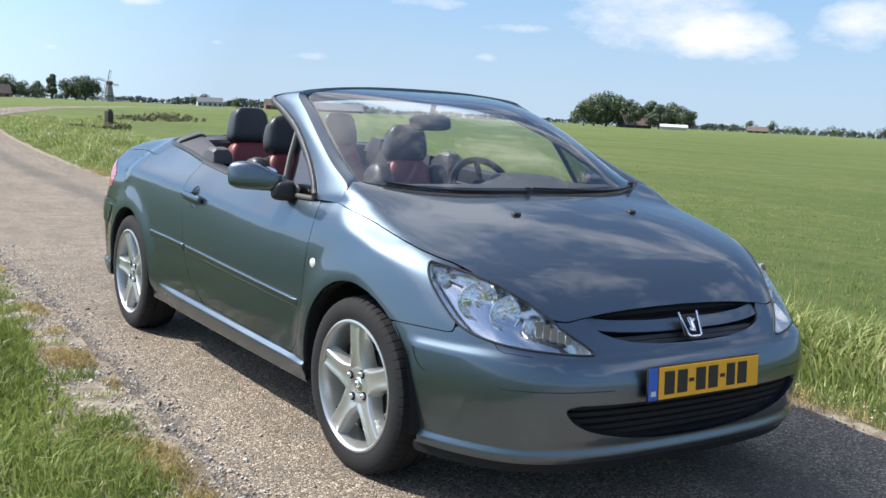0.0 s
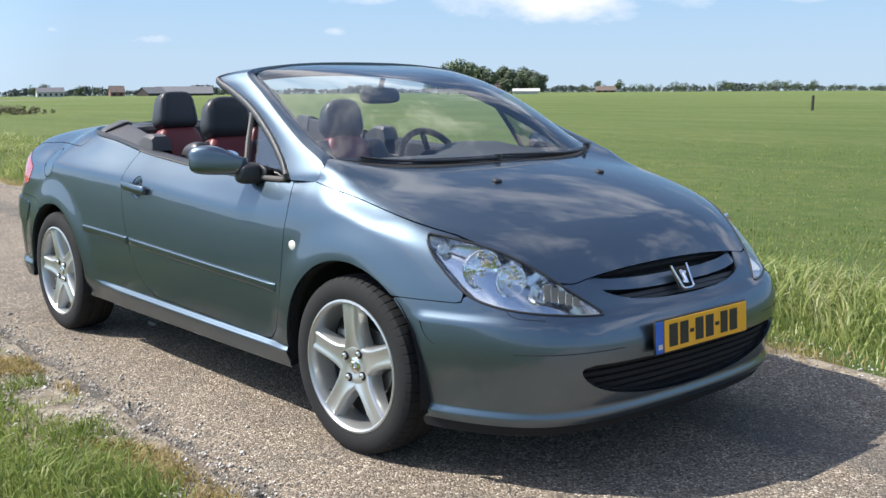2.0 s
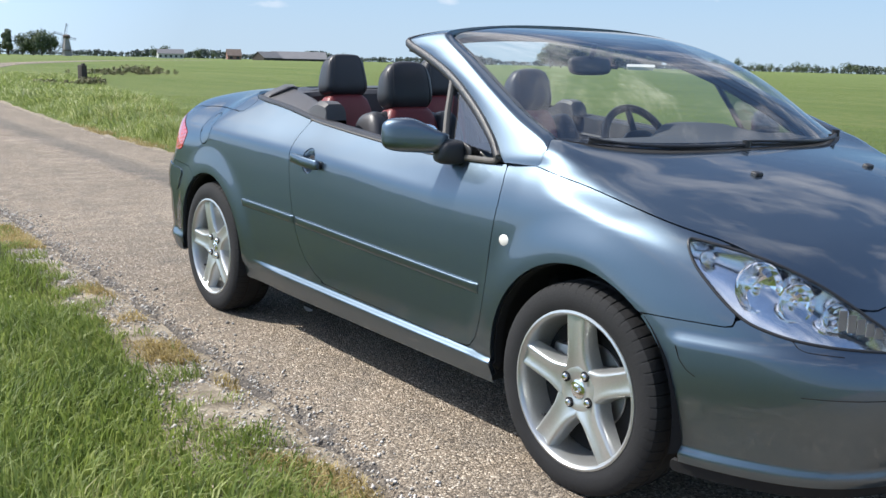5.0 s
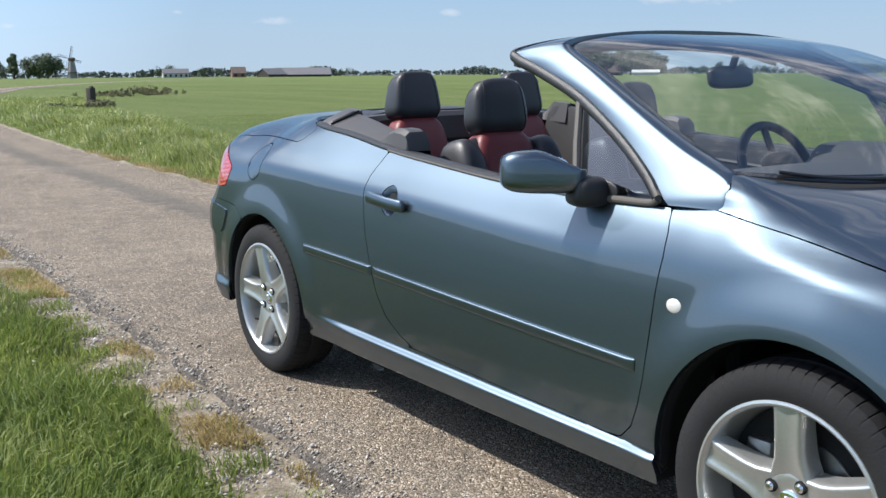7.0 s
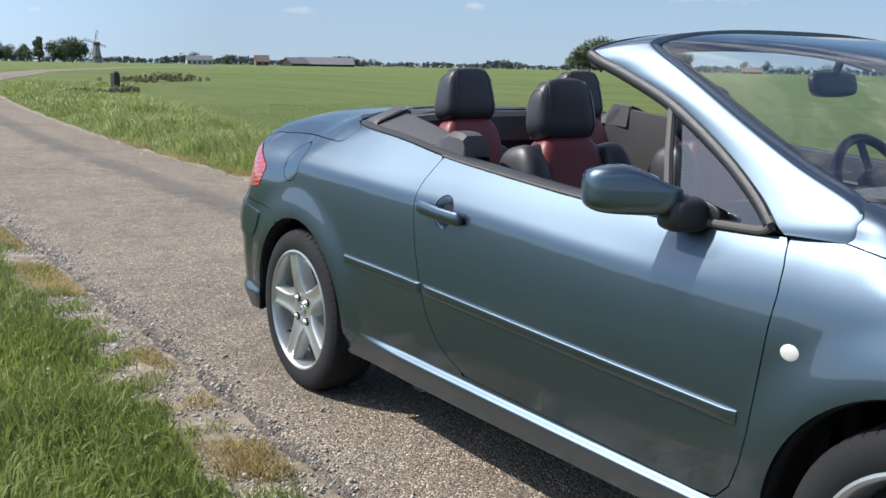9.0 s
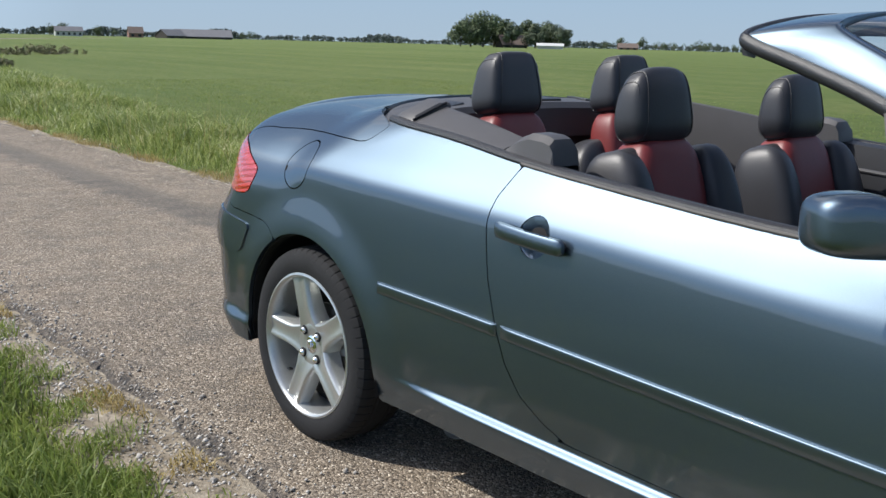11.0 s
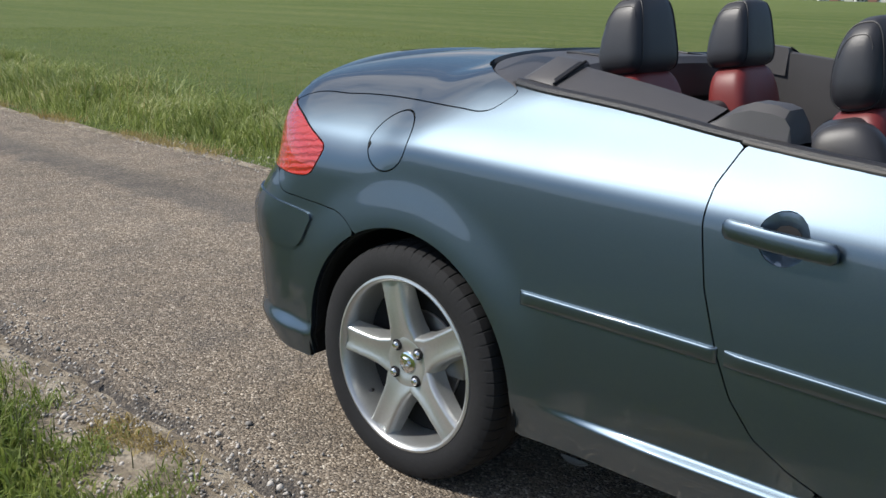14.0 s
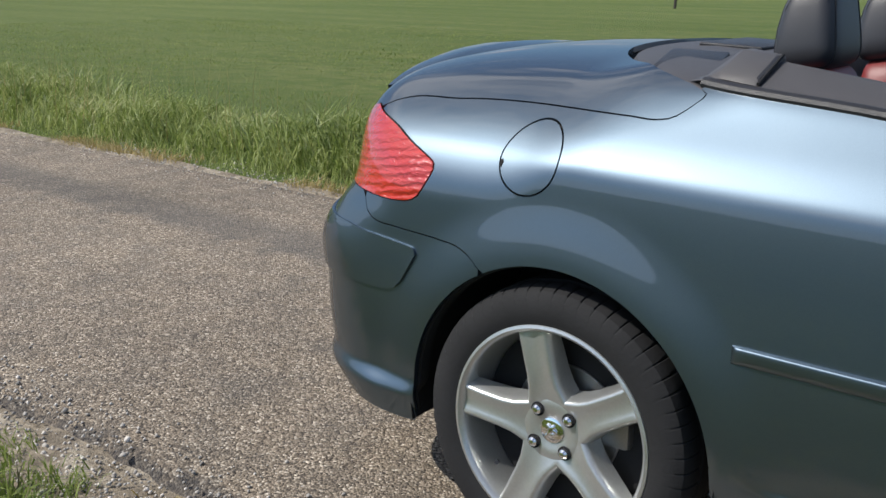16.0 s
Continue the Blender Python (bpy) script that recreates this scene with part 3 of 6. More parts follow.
def cut(field, gap=.0014, offset=0.0, lip=.014, mirror=False, both=False):
    """The piece of the skin where field < -gap: verts, faces and the turned-in lip."""
    f = field + gap
    P = SKIN + SKIN_N * (offset[..., None] if hasattr(offset, 'shape') else offset)
    nu, nv = f.shape
    idx = np.arange(nu * nv).reshape(nu, nv)
    quads = np.stack([idx[:-1, :-1], idx[1:, :-1], idx[1:, 1:], idx[:-1, 1:]], -1).reshape(-1, 4)
    ff, pp, nn = f.ravel(), P.reshape(-1, 3), SKIN_N.reshape(-1, 3)
    ins = (ff < 0)[quads]
    k = ins.sum(1)
    verts, norms, key = [], [], {}

    def vid(kk, p, n):
        if kk not in key:
            key[kk] = len(verts)
            verts.append(p); norms.append(n)
        return key[kk]

    faces = []
    for q in quads[k == 4]:
        faces.append([vid(i, pp[i], nn[i]) for i in q])
    for q in quads[(k > 0) & (k < 4)]:
        poly = []
        for a, b in zip(q, np.roll(q, -1)):
            if ff[a] < 0:
                poly.append(vid(a, pp[a], nn[a]))
            if (ff[a] < 0) != (ff[b] < 0):
                h = ff[a] / (ff[a] - ff[b])
                kk = (min(a, b), max(a, b))
                poly.append(vid(kk, pp[a] + h * (pp[b] - pp[a]), nn[a] + h * (nn[b] - nn[a])))
        faces.append(poly)
    # weld
    V = np.array(verts)
    _, first, inv = np.unique(np.round(V / 2e-5).astype(np.int64), axis=0, return_index=True, return_inverse=True)
    inv = inv.ravel()
    V, N = V[first], np.array(norms)[first]
    clean = []
    for fc in faces:
        g = []
        for i in fc:
            j = int(inv[i])
            if not g or (g[-1] != j):
                g.append(j)
        if len(g) > 1 and g[0] == g[-1]:
            g.pop()
        if len(g) > 2 and len(set(g)) == len(g):
            clean.append(g)
    if both:
        n0 = len(V)
        on = np.abs(V[:, 1]) < 1e-4
        mp = np.where(on, np.arange(n0), -1)
        extra = np.nonzero(~on)[0]
        mp[extra] = n0 + np.arange(len(extra))
        V = np.vstack([V, V[extra] * (1, -1, 1)]); N = np.vstack([N, N[extra] * (1, -1, 1)])
        clean += [[int(mp[i]) for i in reversed(fc)] for fc in clean]
    # lip
    cnt = {}
    for fc in clean:
        for a, b in zip(fc, fc[1:] + fc[:1]):
            cnt[(a, b)] = 1
    rim = [e for e in cnt if (e[1], e[0]) not in cnt]
    sharp = set()
    if lip:
        low, Vl = {}, []
        for e in rim:
            for i in e:
                if i not in low:
                    low[i] = len(V) + len(Vl)
                    Vl.append(V[i] - N[i] / max(np.linalg.norm(N[i]), .1) * lip)
        if Vl:
            V = np.vstack([V, Vl])
        for a, b in rim:
            clean.append([b, a, low[a], low[b]])
            sharp.add((min(a, b), max(a, b)))
    if mirror:
        V = V * (1, -1, 1)
        clean = [list(reversed(fc)) for fc in clean]
    return V, clean, sharp


def panel(name, field, material, parent, label="", **kw):
    V, F, sharp = cut(field, **kw)
    o = obj(name, V, F, material, parent, label)
    me = o.data
    if sharp:
        flags = [((min(e.vertices), max(e.vertices)) in sharp) for e in me.edges]
        at = me.attributes.get("sharp_edge") or me.attributes.new("sharp_edge", "BOOLEAN", "EDGE")
        at.data.foreach_set("value", flags)
    return o


def arch_f(ax, r):
    d = np.where(GZ > HUB, np.hypot(GX - ax, GZ - HUB), np.abs(GX - ax) - .03 * (HUB - GZ))
    return d - r


zb = smooth_curve([(-1.3, 1.07), (-1.057, 1.040), (-.753, 1.015), (-.454, .982), (-.115, .956), (.329, .929), (.6, .922), (.9, .929), (1.05, .927), (1.3, .88)])
zd = smooth_curve([(-2.4, .77), (-2.05, .81), (-1.92, .91), (-1.85, .950), (-1.645, .975), (-1.346, .981), (-1.20, .980), (-1.14, .979), (-1.115, .984), (-1.06, 1.031), (-1.0, 1.085)])
zr = smooth_curve([(-2.4, .757), (-1.85, .757), (-1.818, .712), (-1.80, .703), (-1.724, .694), (-1.60, .686), (-1.535, .678), (-1.496, .658), (-1.46, .62), (-1.44, .59), (-1.3, .45)])
x_open = smooth_curve([(0, -1.47), (.2, -1.46), (.30, -1.44), (.45, -1.37), (.58, -1.26), (.657, -1.173), (.702, -1.082), (.74, -1.03), (.9, -.9)])
z_sill = smooth_curve([(-1.0, .353), (-.157, .340), (.743, .318), (1.0, .312)])
LAMP = chaikin([(.850, .804), (.873, .748), (.948, .686), (1.022, .637), (1.085, .611), (1.210, .588), (1.360, .575), (1.645, .557), (1.650, .566), (1.514, .626), (1.364, .694), (1.239, .736), (1.112, .768), (.983, .789), (.90, .800)], 2)
TAIL = chaikin([(.784, .842), (.796, .800), (.820, .760), (.89, .752), (1.036, .755), (1.36, .76), (1.42, .83), (1.34, .91), (1.20, .948), (1.15, .936), (.997, .914), (.891, .882), (.814, .857)], 2)
DOOR = [(.900, .945), (.920, .87), (.923, .814), (.904, .658), (.884, .50), (.868, .43), (.840, .365), (.795, .322), (.730, .318), (.3, .3285), (-.10, .338), (-.18, .342), (-.26, .373), (-.337, .419), (-.392, .49), (-.428, .577), (-.466, .70), (-.486, .827), (-.483, .90), (-.450, .99), (-.108, .975), (.4, .97)]
f_lamp = sd_poly(GU, GZ, LAMP)
f_tail = sd_poly(GV, GZ, TAIL)
f_af, f_ar = arch_f(AXF, .372), arch_f(AXR, .360)
f_door = np.maximum(sd_poly(GX, GZ, DOOR), .6 - GA)
f_belt = GZ - zb(GX)
f_hood = np.maximum.reduce([zh(GX) - GZ, GX - (1.998 - .03 * GA**2), (1.250 - .21 * (GA / .71)**3.0) - GX])
f_sill = np.maximum.reduce([GZ - z_sill(GX), .232 - GZ, GX - 1.28, -1.25 - GX])
f_fend = np.maximum.reduce([GZ - zh(GX), .24 - GZ, np.where(GX > 1.45, .600 - GZ, -1), GX - 1.79, .70 - GX])
f_boot = np.maximum.reduce([zd(GX) - GZ, GX - x_open(GA)])
f_rbump = np.maximum.reduce([GZ - zr(GX), GX + 1.42])
f_fuel = np.hypot((GX + 1.385) / .074, (GZ - .884) / .074) * .0745 - .0745
GRILLE = chaikin([(0, .673), (.20, .672), (.37, .668), (.405, .648), (.355, .607), (.225, .582), (0, .574), (-.225, .582), (-.355, .607), (-.405, .648), (-.37, .668), (-.2, .672)], 1)
LOWER = chaikin([(-.36, .410), (0, .410), (.36, .410), (.54, .412), (.535, .378), (.48, .335), (.395, .308), (.24, .280), (0, .270), (-.24, .280), (-.395, .308), (-.48, .335), (-.535, .378), (-.54, .412)], 1)
front = GX > 1.9
f_grille = np.where(front, sd_poly(-GA, GZ, GRILLE), 1)
f_lower = np.where(front, sd_poly(-GA, GZ, LOWER), 1)
STRIP = [(.806, .640), (.812, .655), (.932, .667), (1.07, .675), (1.25, .673), (1.8, .68), (1.8, .54), (1.118, .543), (.968, .543), (.892, .545), (.866, .556), (.845, .576)]
f_strip = sd_poly(GV, GZ, STRIP)

car = thing("car", "blue-grey metallic two-door convertible car with its roof folded away", "car")
panel("hood", np.maximum.reduce([f_hood, -f_lamp]), M_PAINT, car, both=True)
panel("front_bumper", np.maximum.reduce([1.47 - GX, -f_hood, -f_lamp, -f_fend, -f_af, -f_grille, -np.maximum.reduce([.655 - GZ, GA - .36, 1.9 - GX]), -f_lower, .215 - GZ]), M_PAINT, car, both=True)
panel("front_spoiler_lip", np.maximum.reduce([1.55 - GX, -f_af - .03, .178 - GZ, GZ - .215]), M_DARK, car, "matt black front spoiler lip", both=True, offset=-.004)
panel("boot_lid", np.maximum.reduce([f_boot, -f_tail]), M_PAINT, car, both=True)
rear_bumper = panel("rear_bumper", np.maximum.reduce([f_rbump, -f_tail, -f_ar, .235 - GZ]), M_PAINT, car, both=True)
for side in (False, True):
    panel("bumper_strip", np.maximum.reduce([f_strip, f_rbump, .3 - GA]), M_PAINT, rear_bumper, mirror=side, offset=.006, gap=0, lip=.008)
for side in (False, True):
    panel("fender", np.maximum.reduce([f_fend, -f_door, -f_lamp, -f_af, -f_sill - .0014, -f_hood]), M_PAINT, car, mirror=side)
    door = panel("door", np.maximum.reduce([f_door, f_belt, -f_sill, .050 - np.hypot(GX + .318, GZ - .826)]), M_PAINT, car, mirror=side, lip=.020, gap=.0022)
    quarter = panel("quarter_panel", np.maximum.reduce([-f_door, f_belt, -f_boot, -f_tail, -f_rbump, -f_ar, -f_sill - .0014, -f_fuel, GX + .2, .235 - GZ]), M_PAINT, car, mirror=side)
    flap = panel("fuel_flap" if not side else "flap_blank", f_fuel, M_PAINT, quarter, mirror=side, gap=.0024)
    if not side:
        panel("finger_notch", np.hypot((GX + 1.452) / .6, GZ - .868) - .0105, M_DARK, flap, offset=.0015, lip=.006)
    panel("sill", np.maximum.reduce([f_sill - .0014, -f_af, -f_ar]), M_PAINT, car, mirror=side)
    panel("tail_light", f_tail, M_RED, car, "red ribbed tail light lens", mirror=side, offset=.002)


# ---- shapes used by the smaller parts ----


def place(bm, m):
    bmesh.ops.transform(bm, matrix=m, verts=bm.verts)
    return bm


def rbox(sx, sy, sz, bevel=.01, seg=2, m=None):
    bm = bmesh.new()
    bmesh.ops.create_cube(bm, size=1)
    bmesh.ops.scale(bm, vec=(sx, sy, sz), verts=bm.verts)
    if bevel:
        bmesh.ops.bevel(bm, geom=list(bm.edges), offset=min(bevel, .49 * min(sx, sy, sz)), segments=seg, profile=.5, affect="EDGES")
    return place(bm, m) if m else bm


def pillow(sx, sy, sz, ex=.4, m=None, nu=36, nv=20, top=0.0, waist=0.0):
    """A soft box: a superellipsoid; top narrows it upwards, waist hollows its front."""
    bm = bmesh.new()
    rows = []

    def pw(c, e):
        return math.copysign(abs(c)**e, c)

    for j in range(nv + 1):
        b = -math.pi/2 + math.pi * j / nv
        row = []
        for i in range(nu):
            a = 2*math.pi*i/nu
            x, y, z = pw(math.cos(b), ex) * pw(math.cos(a), ex), pw(math.cos(b), ex) * pw(math.sin(a), ex), pw(math.sin(b), ex)
            k = 1 - top * (z + 1) / 2
            row.append(bm.verts.new((x * sx/2 - waist * max(0, x) * (1 - y*y), y * sy/2 * k, z * sz/2)))
        rows.append(row)
    for j in range(nv):
        for i in range(nu):
            k = (i + 1) % nu
            try:
                bm.faces.new((rows[j][i], rows[j][k], rows[j+1][k], rows[j+1][i]))
            except ValueError:
                pass
    bmesh.ops.remove_doubles(bm, verts=bm.verts, dist=1e-5)
    return place(bm, m) if m else bm


def revolve(profile, n=64, m=None, wave=None):
    """Turns (radius, y) pairs round the y axis."""
    bm = bmesh.new()
    rings = []
    for i in range(n):
        a = 2*math.pi*i/n
        rings.append([bm.verts.new(((r - (wave(i, k) if wave else 0)) * math.cos(a), y, (r - (wave(i, k) if wave else 0)) * math.sin(a))) for k, (r, y) in enumerate(profile)])
    for i in range(n):
        p, q = rings[i], rings[(i + 1) % n]
        for k in range(len(profile) - 1):
            bm.faces.new((p[k], q[k], q[k+1], p[k+1]))
    bmesh.ops.remove_doubles(bm, verts=bm.verts, dist=1e-6)
    return place(bm, m) if m else bm


def loft(rows, close=False, caps=False):
    """Skins rows of points, all of one length."""
    bm = bmesh.new()
    vs = [[bm.verts.new(p) for p in r] for r in rows]
    n = len(rows[0])
    for a, b in zip(vs, vs[1:]):
        for i in range(n if close else n - 1):
            k = (i + 1) % n
            try:
                bm.faces.new((a[i], a[k], b[k], b[i]))
            except ValueError:
                pass
    if caps and close:
        bm.faces.new(vs[0]); bm.faces.new(list(reversed(vs[-1])))
    return bm


def spline(pts, n):
    """Catmull-Rom through 3D points, n samples."""
    P = [Vector(p) for p in pts]
    L = [0]
    for a, b in zip(P, P[1:]):
        L.append(L[-1] + (b - a).length)
    out = []
    for s in np.linspace(0, L[-1], n):
        i = min(max(int(np.searchsorted(L, s)) - 1, 0), len(P) - 2)
        t = (s - L[i]) / (L[i+1] - L[i])
        p0, p1, p2, p3 = P[max(i-1, 0)], P[i], P[i+1], P[min(i+2, len(P)-1)]
        out.append(.5 * (2*p1 + (p2 - p0)*t + (2*p0 - 5*p1 + 4*p2 - p3)*t*t + (3*p1 - p0 - 3*p2 + p3)*t**3))
    return out


def tube(pts, r, n=10, flat=1.0, up=Vector((0, 0, 1))):
    """A tube along points; flat squeezes it along up."""
    rows = []
    for i, p in enumerate(pts):
        d = (Vector(pts[min(i+1, len(pts)-1)]) - Vector(pts[max(i-1, 0)])).normalized()
        s = d.cross(up).normalized()
        u = s.cross(d)
        rr = r(i / max(len(pts) - 1, 1)) if callable(r) else r
        rows.append([Vector(p) + s * rr * math.cos(2*math.pi*k/n) + u * rr * flat * math.sin(2*math.pi*k/n) for k in range(n)])
    return loft(rows, True, True)


def join(*bms):
    out = bmesh.new()
    for b in bms:
        me = bpy.data.meshes.new("tmp")
        b.to_mesh(me); b.free()
        out.from_mesh(me)
        bpy.data.meshes.remove(me)
    return out


def flip(pts):
    return [Vector((p[0], -p[1], p[2])) for p in pts]


M_SEAL = mat("grey_window_seal", (.110, .102, .094), .6, spec=.3, scale=12, vary=.15)

# ---- inner shell, liners, underside ----
f_cabin = np.maximum.reduce([x_open(GA) - GX, GX - (1.11 - .10 * GA**2 / .49), zb(GX) - .012 - GZ])
panel("body_shell", np.maximum.reduce([-f_cabin, -f_lamp + .006, -f_grille, -f_lower, -f_af - .004, -f_ar - .004, .25 - GZ]), M_DARK, car, "black inner body shell", both=True, offset=-.017, lip=.03, gap=0)
part("underside", rbox(3.7, 1.44, .03, .01, 1, pose(0, 0, .262)), M_DARK, car)
for sy in (-1, 1):
    for ax, r in ((AXF, .380), (AXR, .370)):
        rows = []
        for y in (.852, .80, .62, .50):
            rows.append([(ax + (r + (.0 if y > .84 else .004)) * math.cos(a), sy * y, HUB + (r + .004) * math.sin(a)) for a in np.linspace(-.19, math.pi + .19, 40)])
        rows.append([(ax, sy * .49, HUB)] * 40)
        part("wheel_arch_liner", loft(rows), M_DARK, car)

# ---- wheels ----


def tyre_wave(i, k):
    cut_here = i % 12 == 0
    if k in (4, 19) and cut_here:
        return .0006
    if k in (5, 6, 7, 16, 17, 18) and cut_here:
        return .0034
    if k in (8, 15) and i % 12 in (0, 1):
        return .0025
    if k in (9, 10, 13, 14):
        return .007
    return 0


def build_wheel(sy, ax, parent):
    """A five-spoke alloy wheel with its tyre; local y runs outwards along the axle."""
    steer = pose(0, 0, 0, 0, 0, 3) if ax > 0 else pose(0, 0, 0)
    face = pose(ax, sy * .80, HUB) @ steer @ pose(0, -sy * .80, 0) @ Matrix.Diagonal((1, sy, 1, 1))
    wide = Matrix.Diagonal((1.05, 1, 1.05, 1))
    y0 = .757
    rim_prof = [(.226, y0 + .094), (.224, y0 + .1005), (.218, y0 + .1025), (.213, y0 + .099), (.2085, y0 + .090), (.205, y0 + .06), (.199, y0 + .02), (.190, y0 - .03), (.196, y0 - .08), (.222, y0 - .095)]
    bms, spokes = [revolve(rim_prof, 96)], []
    phase, bolts = (92, 58) if ax > 0 else (103, 40)
    hub = revolve([(.0, y0 + .073), (.034, y0 + .074), (.040, y0 + .077), (.060, y0 + .078), (.074, y0 + .073), (.084, y0 + .060), (.082, y0 + .035), (0, y0 + .03)], 64)
    for k in range(5):
        a = math.radians(phase + 72 * k)
        rows = []
        for r, w, yf, th in ((.050, .050, .080, .05), (.072, .042, .084, .055), (.092, .0355, .087, .055), (.12, .0325, .090, .052), (.15, .0325, .092, .048), (.178, .0325, .093, .044), (.200, .0335, .0935, .038), (.2125, .036, .093, .03)):
            sec = [(-w - .009, yf - th), (-w - .004, yf - .018), (-w, yf - .005), (-w + .004, yf - .0008), (-w + .008, yf), (-w + .016, yf - .003), (0, yf - .0065), (w - .016, yf - .003), (w - .008, yf), (w - .004, yf - .0008), (w, yf - .005), (w + .004, yf - .018), (w + .009, yf - th)]
            rows.append([(r * math.cos(a) - s * math.sin(a), y0 + y, r * math.sin(a) + s * math.cos(a)) for s, y in sec])
        spokes.append(loft(rows))
    wheel = part("wheel", place(join(*bms), face @ wide), M_ALLOY, parent, "five-spoke silver alloy wheel", angle=40)
    part("wheel_hub", place(hub, face @ wide), M_ALLOY, wheel, angle=40)
    for bm in spokes:
        part("spoke", place(bm, face @ wide), M_ALLOY, wheel, angle=40)
    tyre_prof = [(.229, y0 + .090), (.2365, y0 + .0985), (.250, y0 + .1035), (.270, y0 + .1045), (.292, y0 + .100), (.307, y0 + .090), (.3135, y0 + .075), (.3155, y0 + .060), (.3165, y0 + .040), (.3168, y0 + .036), (.3168, y0 + .028), (.3170, y0 + .024),
                 (.3170, y0 - .024), (.3168, y0 - .028), (.3168, y0 - .036), (.3165, y0 - .040), (.3155, y0 - .060), (.3135, y0 - .075), (.307, y0 - .089), (.292, y0 - .099), (.243, y0 - .1025), (.219, y0 - .092)]
    part("tyre", place(revolve(tyre_prof, 720, wave=tyre_wave), face), M_TYRE, wheel, "worn black road tyre with tread blocks", angle=28)
    part("centre_cap", place(join(revolve([(0, y0 + .079), (.022, y0 + .0785), (.028, y0 + .076), (.029, y0 + .066)], 32), pillow(.012, .010, .034, .8, pose(0, y0 + .080, 0, 0, 25, 0)), pillow(.030, .009, .010, .8, pose(.002, y0 + .080, .006, 0, 30, 0)), pillow(.026, .009, .008, .8, pose(-.002, y0 + .080, -.008, 0, -20, 0))), face), M_CHROME, wheel)
    for k in range(4):
        a = math.radians(bolts + 90 * k)
        bx, bz = .054 * math.cos(a), .054 * math.sin(a)
        part("wheel_bolt", place(join(revolve([(0, y0 + .092), (.006, y0 + .091), (.0105, y0 + .086), (.0115, y0 + .070)], 20, pose(bx, 0, bz))), face), M_CHROME, wheel)
        part("bolt_seat", place(revolve([(.0112, y0 + .0805), (.0155, y0 + .0805), (.0160, y0 + .070)], 20, pose(bx, 0, bz)), face), M_DARK, wheel)
    part("valve", place(tube([(-.150, y0 + .055, -.125), (-.139, y0 + .075, -.117)], .005, 8), face), M_BLACK, wheel)
    part("brake_disc", place(revolve([(.05, y0 + .014), (.126, y0 + .014), (.128, y0 + .012), (.128, y0 - .035), (.05, y0 - .035)], 48), face), M_DISC, wheel)
    part("brake_caliper", place(rbox(.07, .07, .13, .012, 2, pose(.120 if ax < 0 else -.120, y0 - .006, .04)), face), M_DISC, wheel)
    # added black disc that stands in for the shade between the spokes
    part("spoke_gap_shade", place(revolve([(0, y0 + .008), (.204, y0 + .008), (.204, y0 - .06)], 40), face), M_DARK, wheel)


for sy in (-1, 1):
    for ax in (AXF, AXR):
        build_wheel(sy, ax, car)

# ---- windscreen frame, glass ----
RAIL_O = [(.898, -.806, .934), (.868, -.799, .955), (.798, -.772, 1.009), (.655, -.730, 1.094), (.447, -.682, 1.194), (.250, -.650, 1.262), (.118, -.634, 1.302), (.078, -.606, 1.322), (.066, -.45, 1.350), (.058, -.25, 1.368), (.055, 0, 1.374)]
RAIL_I = [(1.054, -.790, .934), (1.050, -.782, .968), (1.036, -.762, 1.004), (.864, -.736, 1.070), (.690, -.700, 1.147), (.464, -.650, 1.250), (.300, -.614, 1.322), (.270, -.575, 1.346), (.255, -.45, 1.362), (.245, -.25, 1.376), (.240, 0, 1.380)]
# the inner edge of the pillar, where the glass begins
RAIL_G = [(1.040, -.750, .950), (1.034, -.740, .985), (1.012, -.712, 1.019), (.846, -.688, 1.083), (.668, -.652, 1.159), (.446, -.604, 1.258), (.290, -.576, 1.326), (.264, -.548, 1.347), (.252, -.44, 1.363), (.243, -.25, 1.376), (.238, 0, 1.380)]


def resample(rail, n):
    """Samples a rail evenly between its knots, so that two rails keep step."""
    out = []
    m = len(rail) - 1
    P = [Vector(p) for p in rail]
    for s in np.linspace(0, m, n):
        i = min(int(s), m - 1)
        t = s - i
        p0, p1, p2, p3 = P[max(i-1, 0)], P[i], P[i+1], P[min(i+2, m)]
        if i == 0:
            p0 = p1 * 2 - p2
        if i == m - 1:
            p3 = Vector((p1.x, -p1.y, p1.z)) if abs(p2.y) < 1e-6 else p2 * 2 - p1
        out.append(.5 * (2*p1 + (p2 - p0)*t + (2*p0 - 5*p1 + 4*p2 - p3)*t*t + (3*p1 - p0 - 3*p2 + p3)*t**3))
    return out


RO, RI, RG = (resample(r, 81) for r in (RAIL_O, RAIL_I, RAIL_G))
RO, RI, RG = (r + flip(r[:-1][::-1]) for r in (RO, RI, RG))
frame_rows = []
for i, (a, b, g) in enumerate(zip(RO, RI, RG)):
    ta = RO[min(i+1, len(RO)-1)] - RO[max(i-1, 0)]
    across = (b - a).normalized()
    nrm = ta.cross(across).normalized()
    if nrm.z < 0:
        nrm = -nrm
    wdt = (b - a).length
    row = [a - nrm * .035 + across * .012, a - nrm * .012 - across * .002, a]
    row += [a.lerp(b, f) + nrm * (.022 * wdt * 4 * f * (1 - f)) for f in (.03, .1, .25, .4, .55, .7, .82, .91, .97)]
    row += [b.lerp(g, f) + nrm * .003 * math.sin(math.pi * f) for f in (.04, .12, .3, .6, .9, 1)]
    row += [g - nrm * .012, g - nrm * .030]
    frame_rows.append(row)
part("windscreen_frame", loft(frame_rows), M_PAINT, car, angle=50)
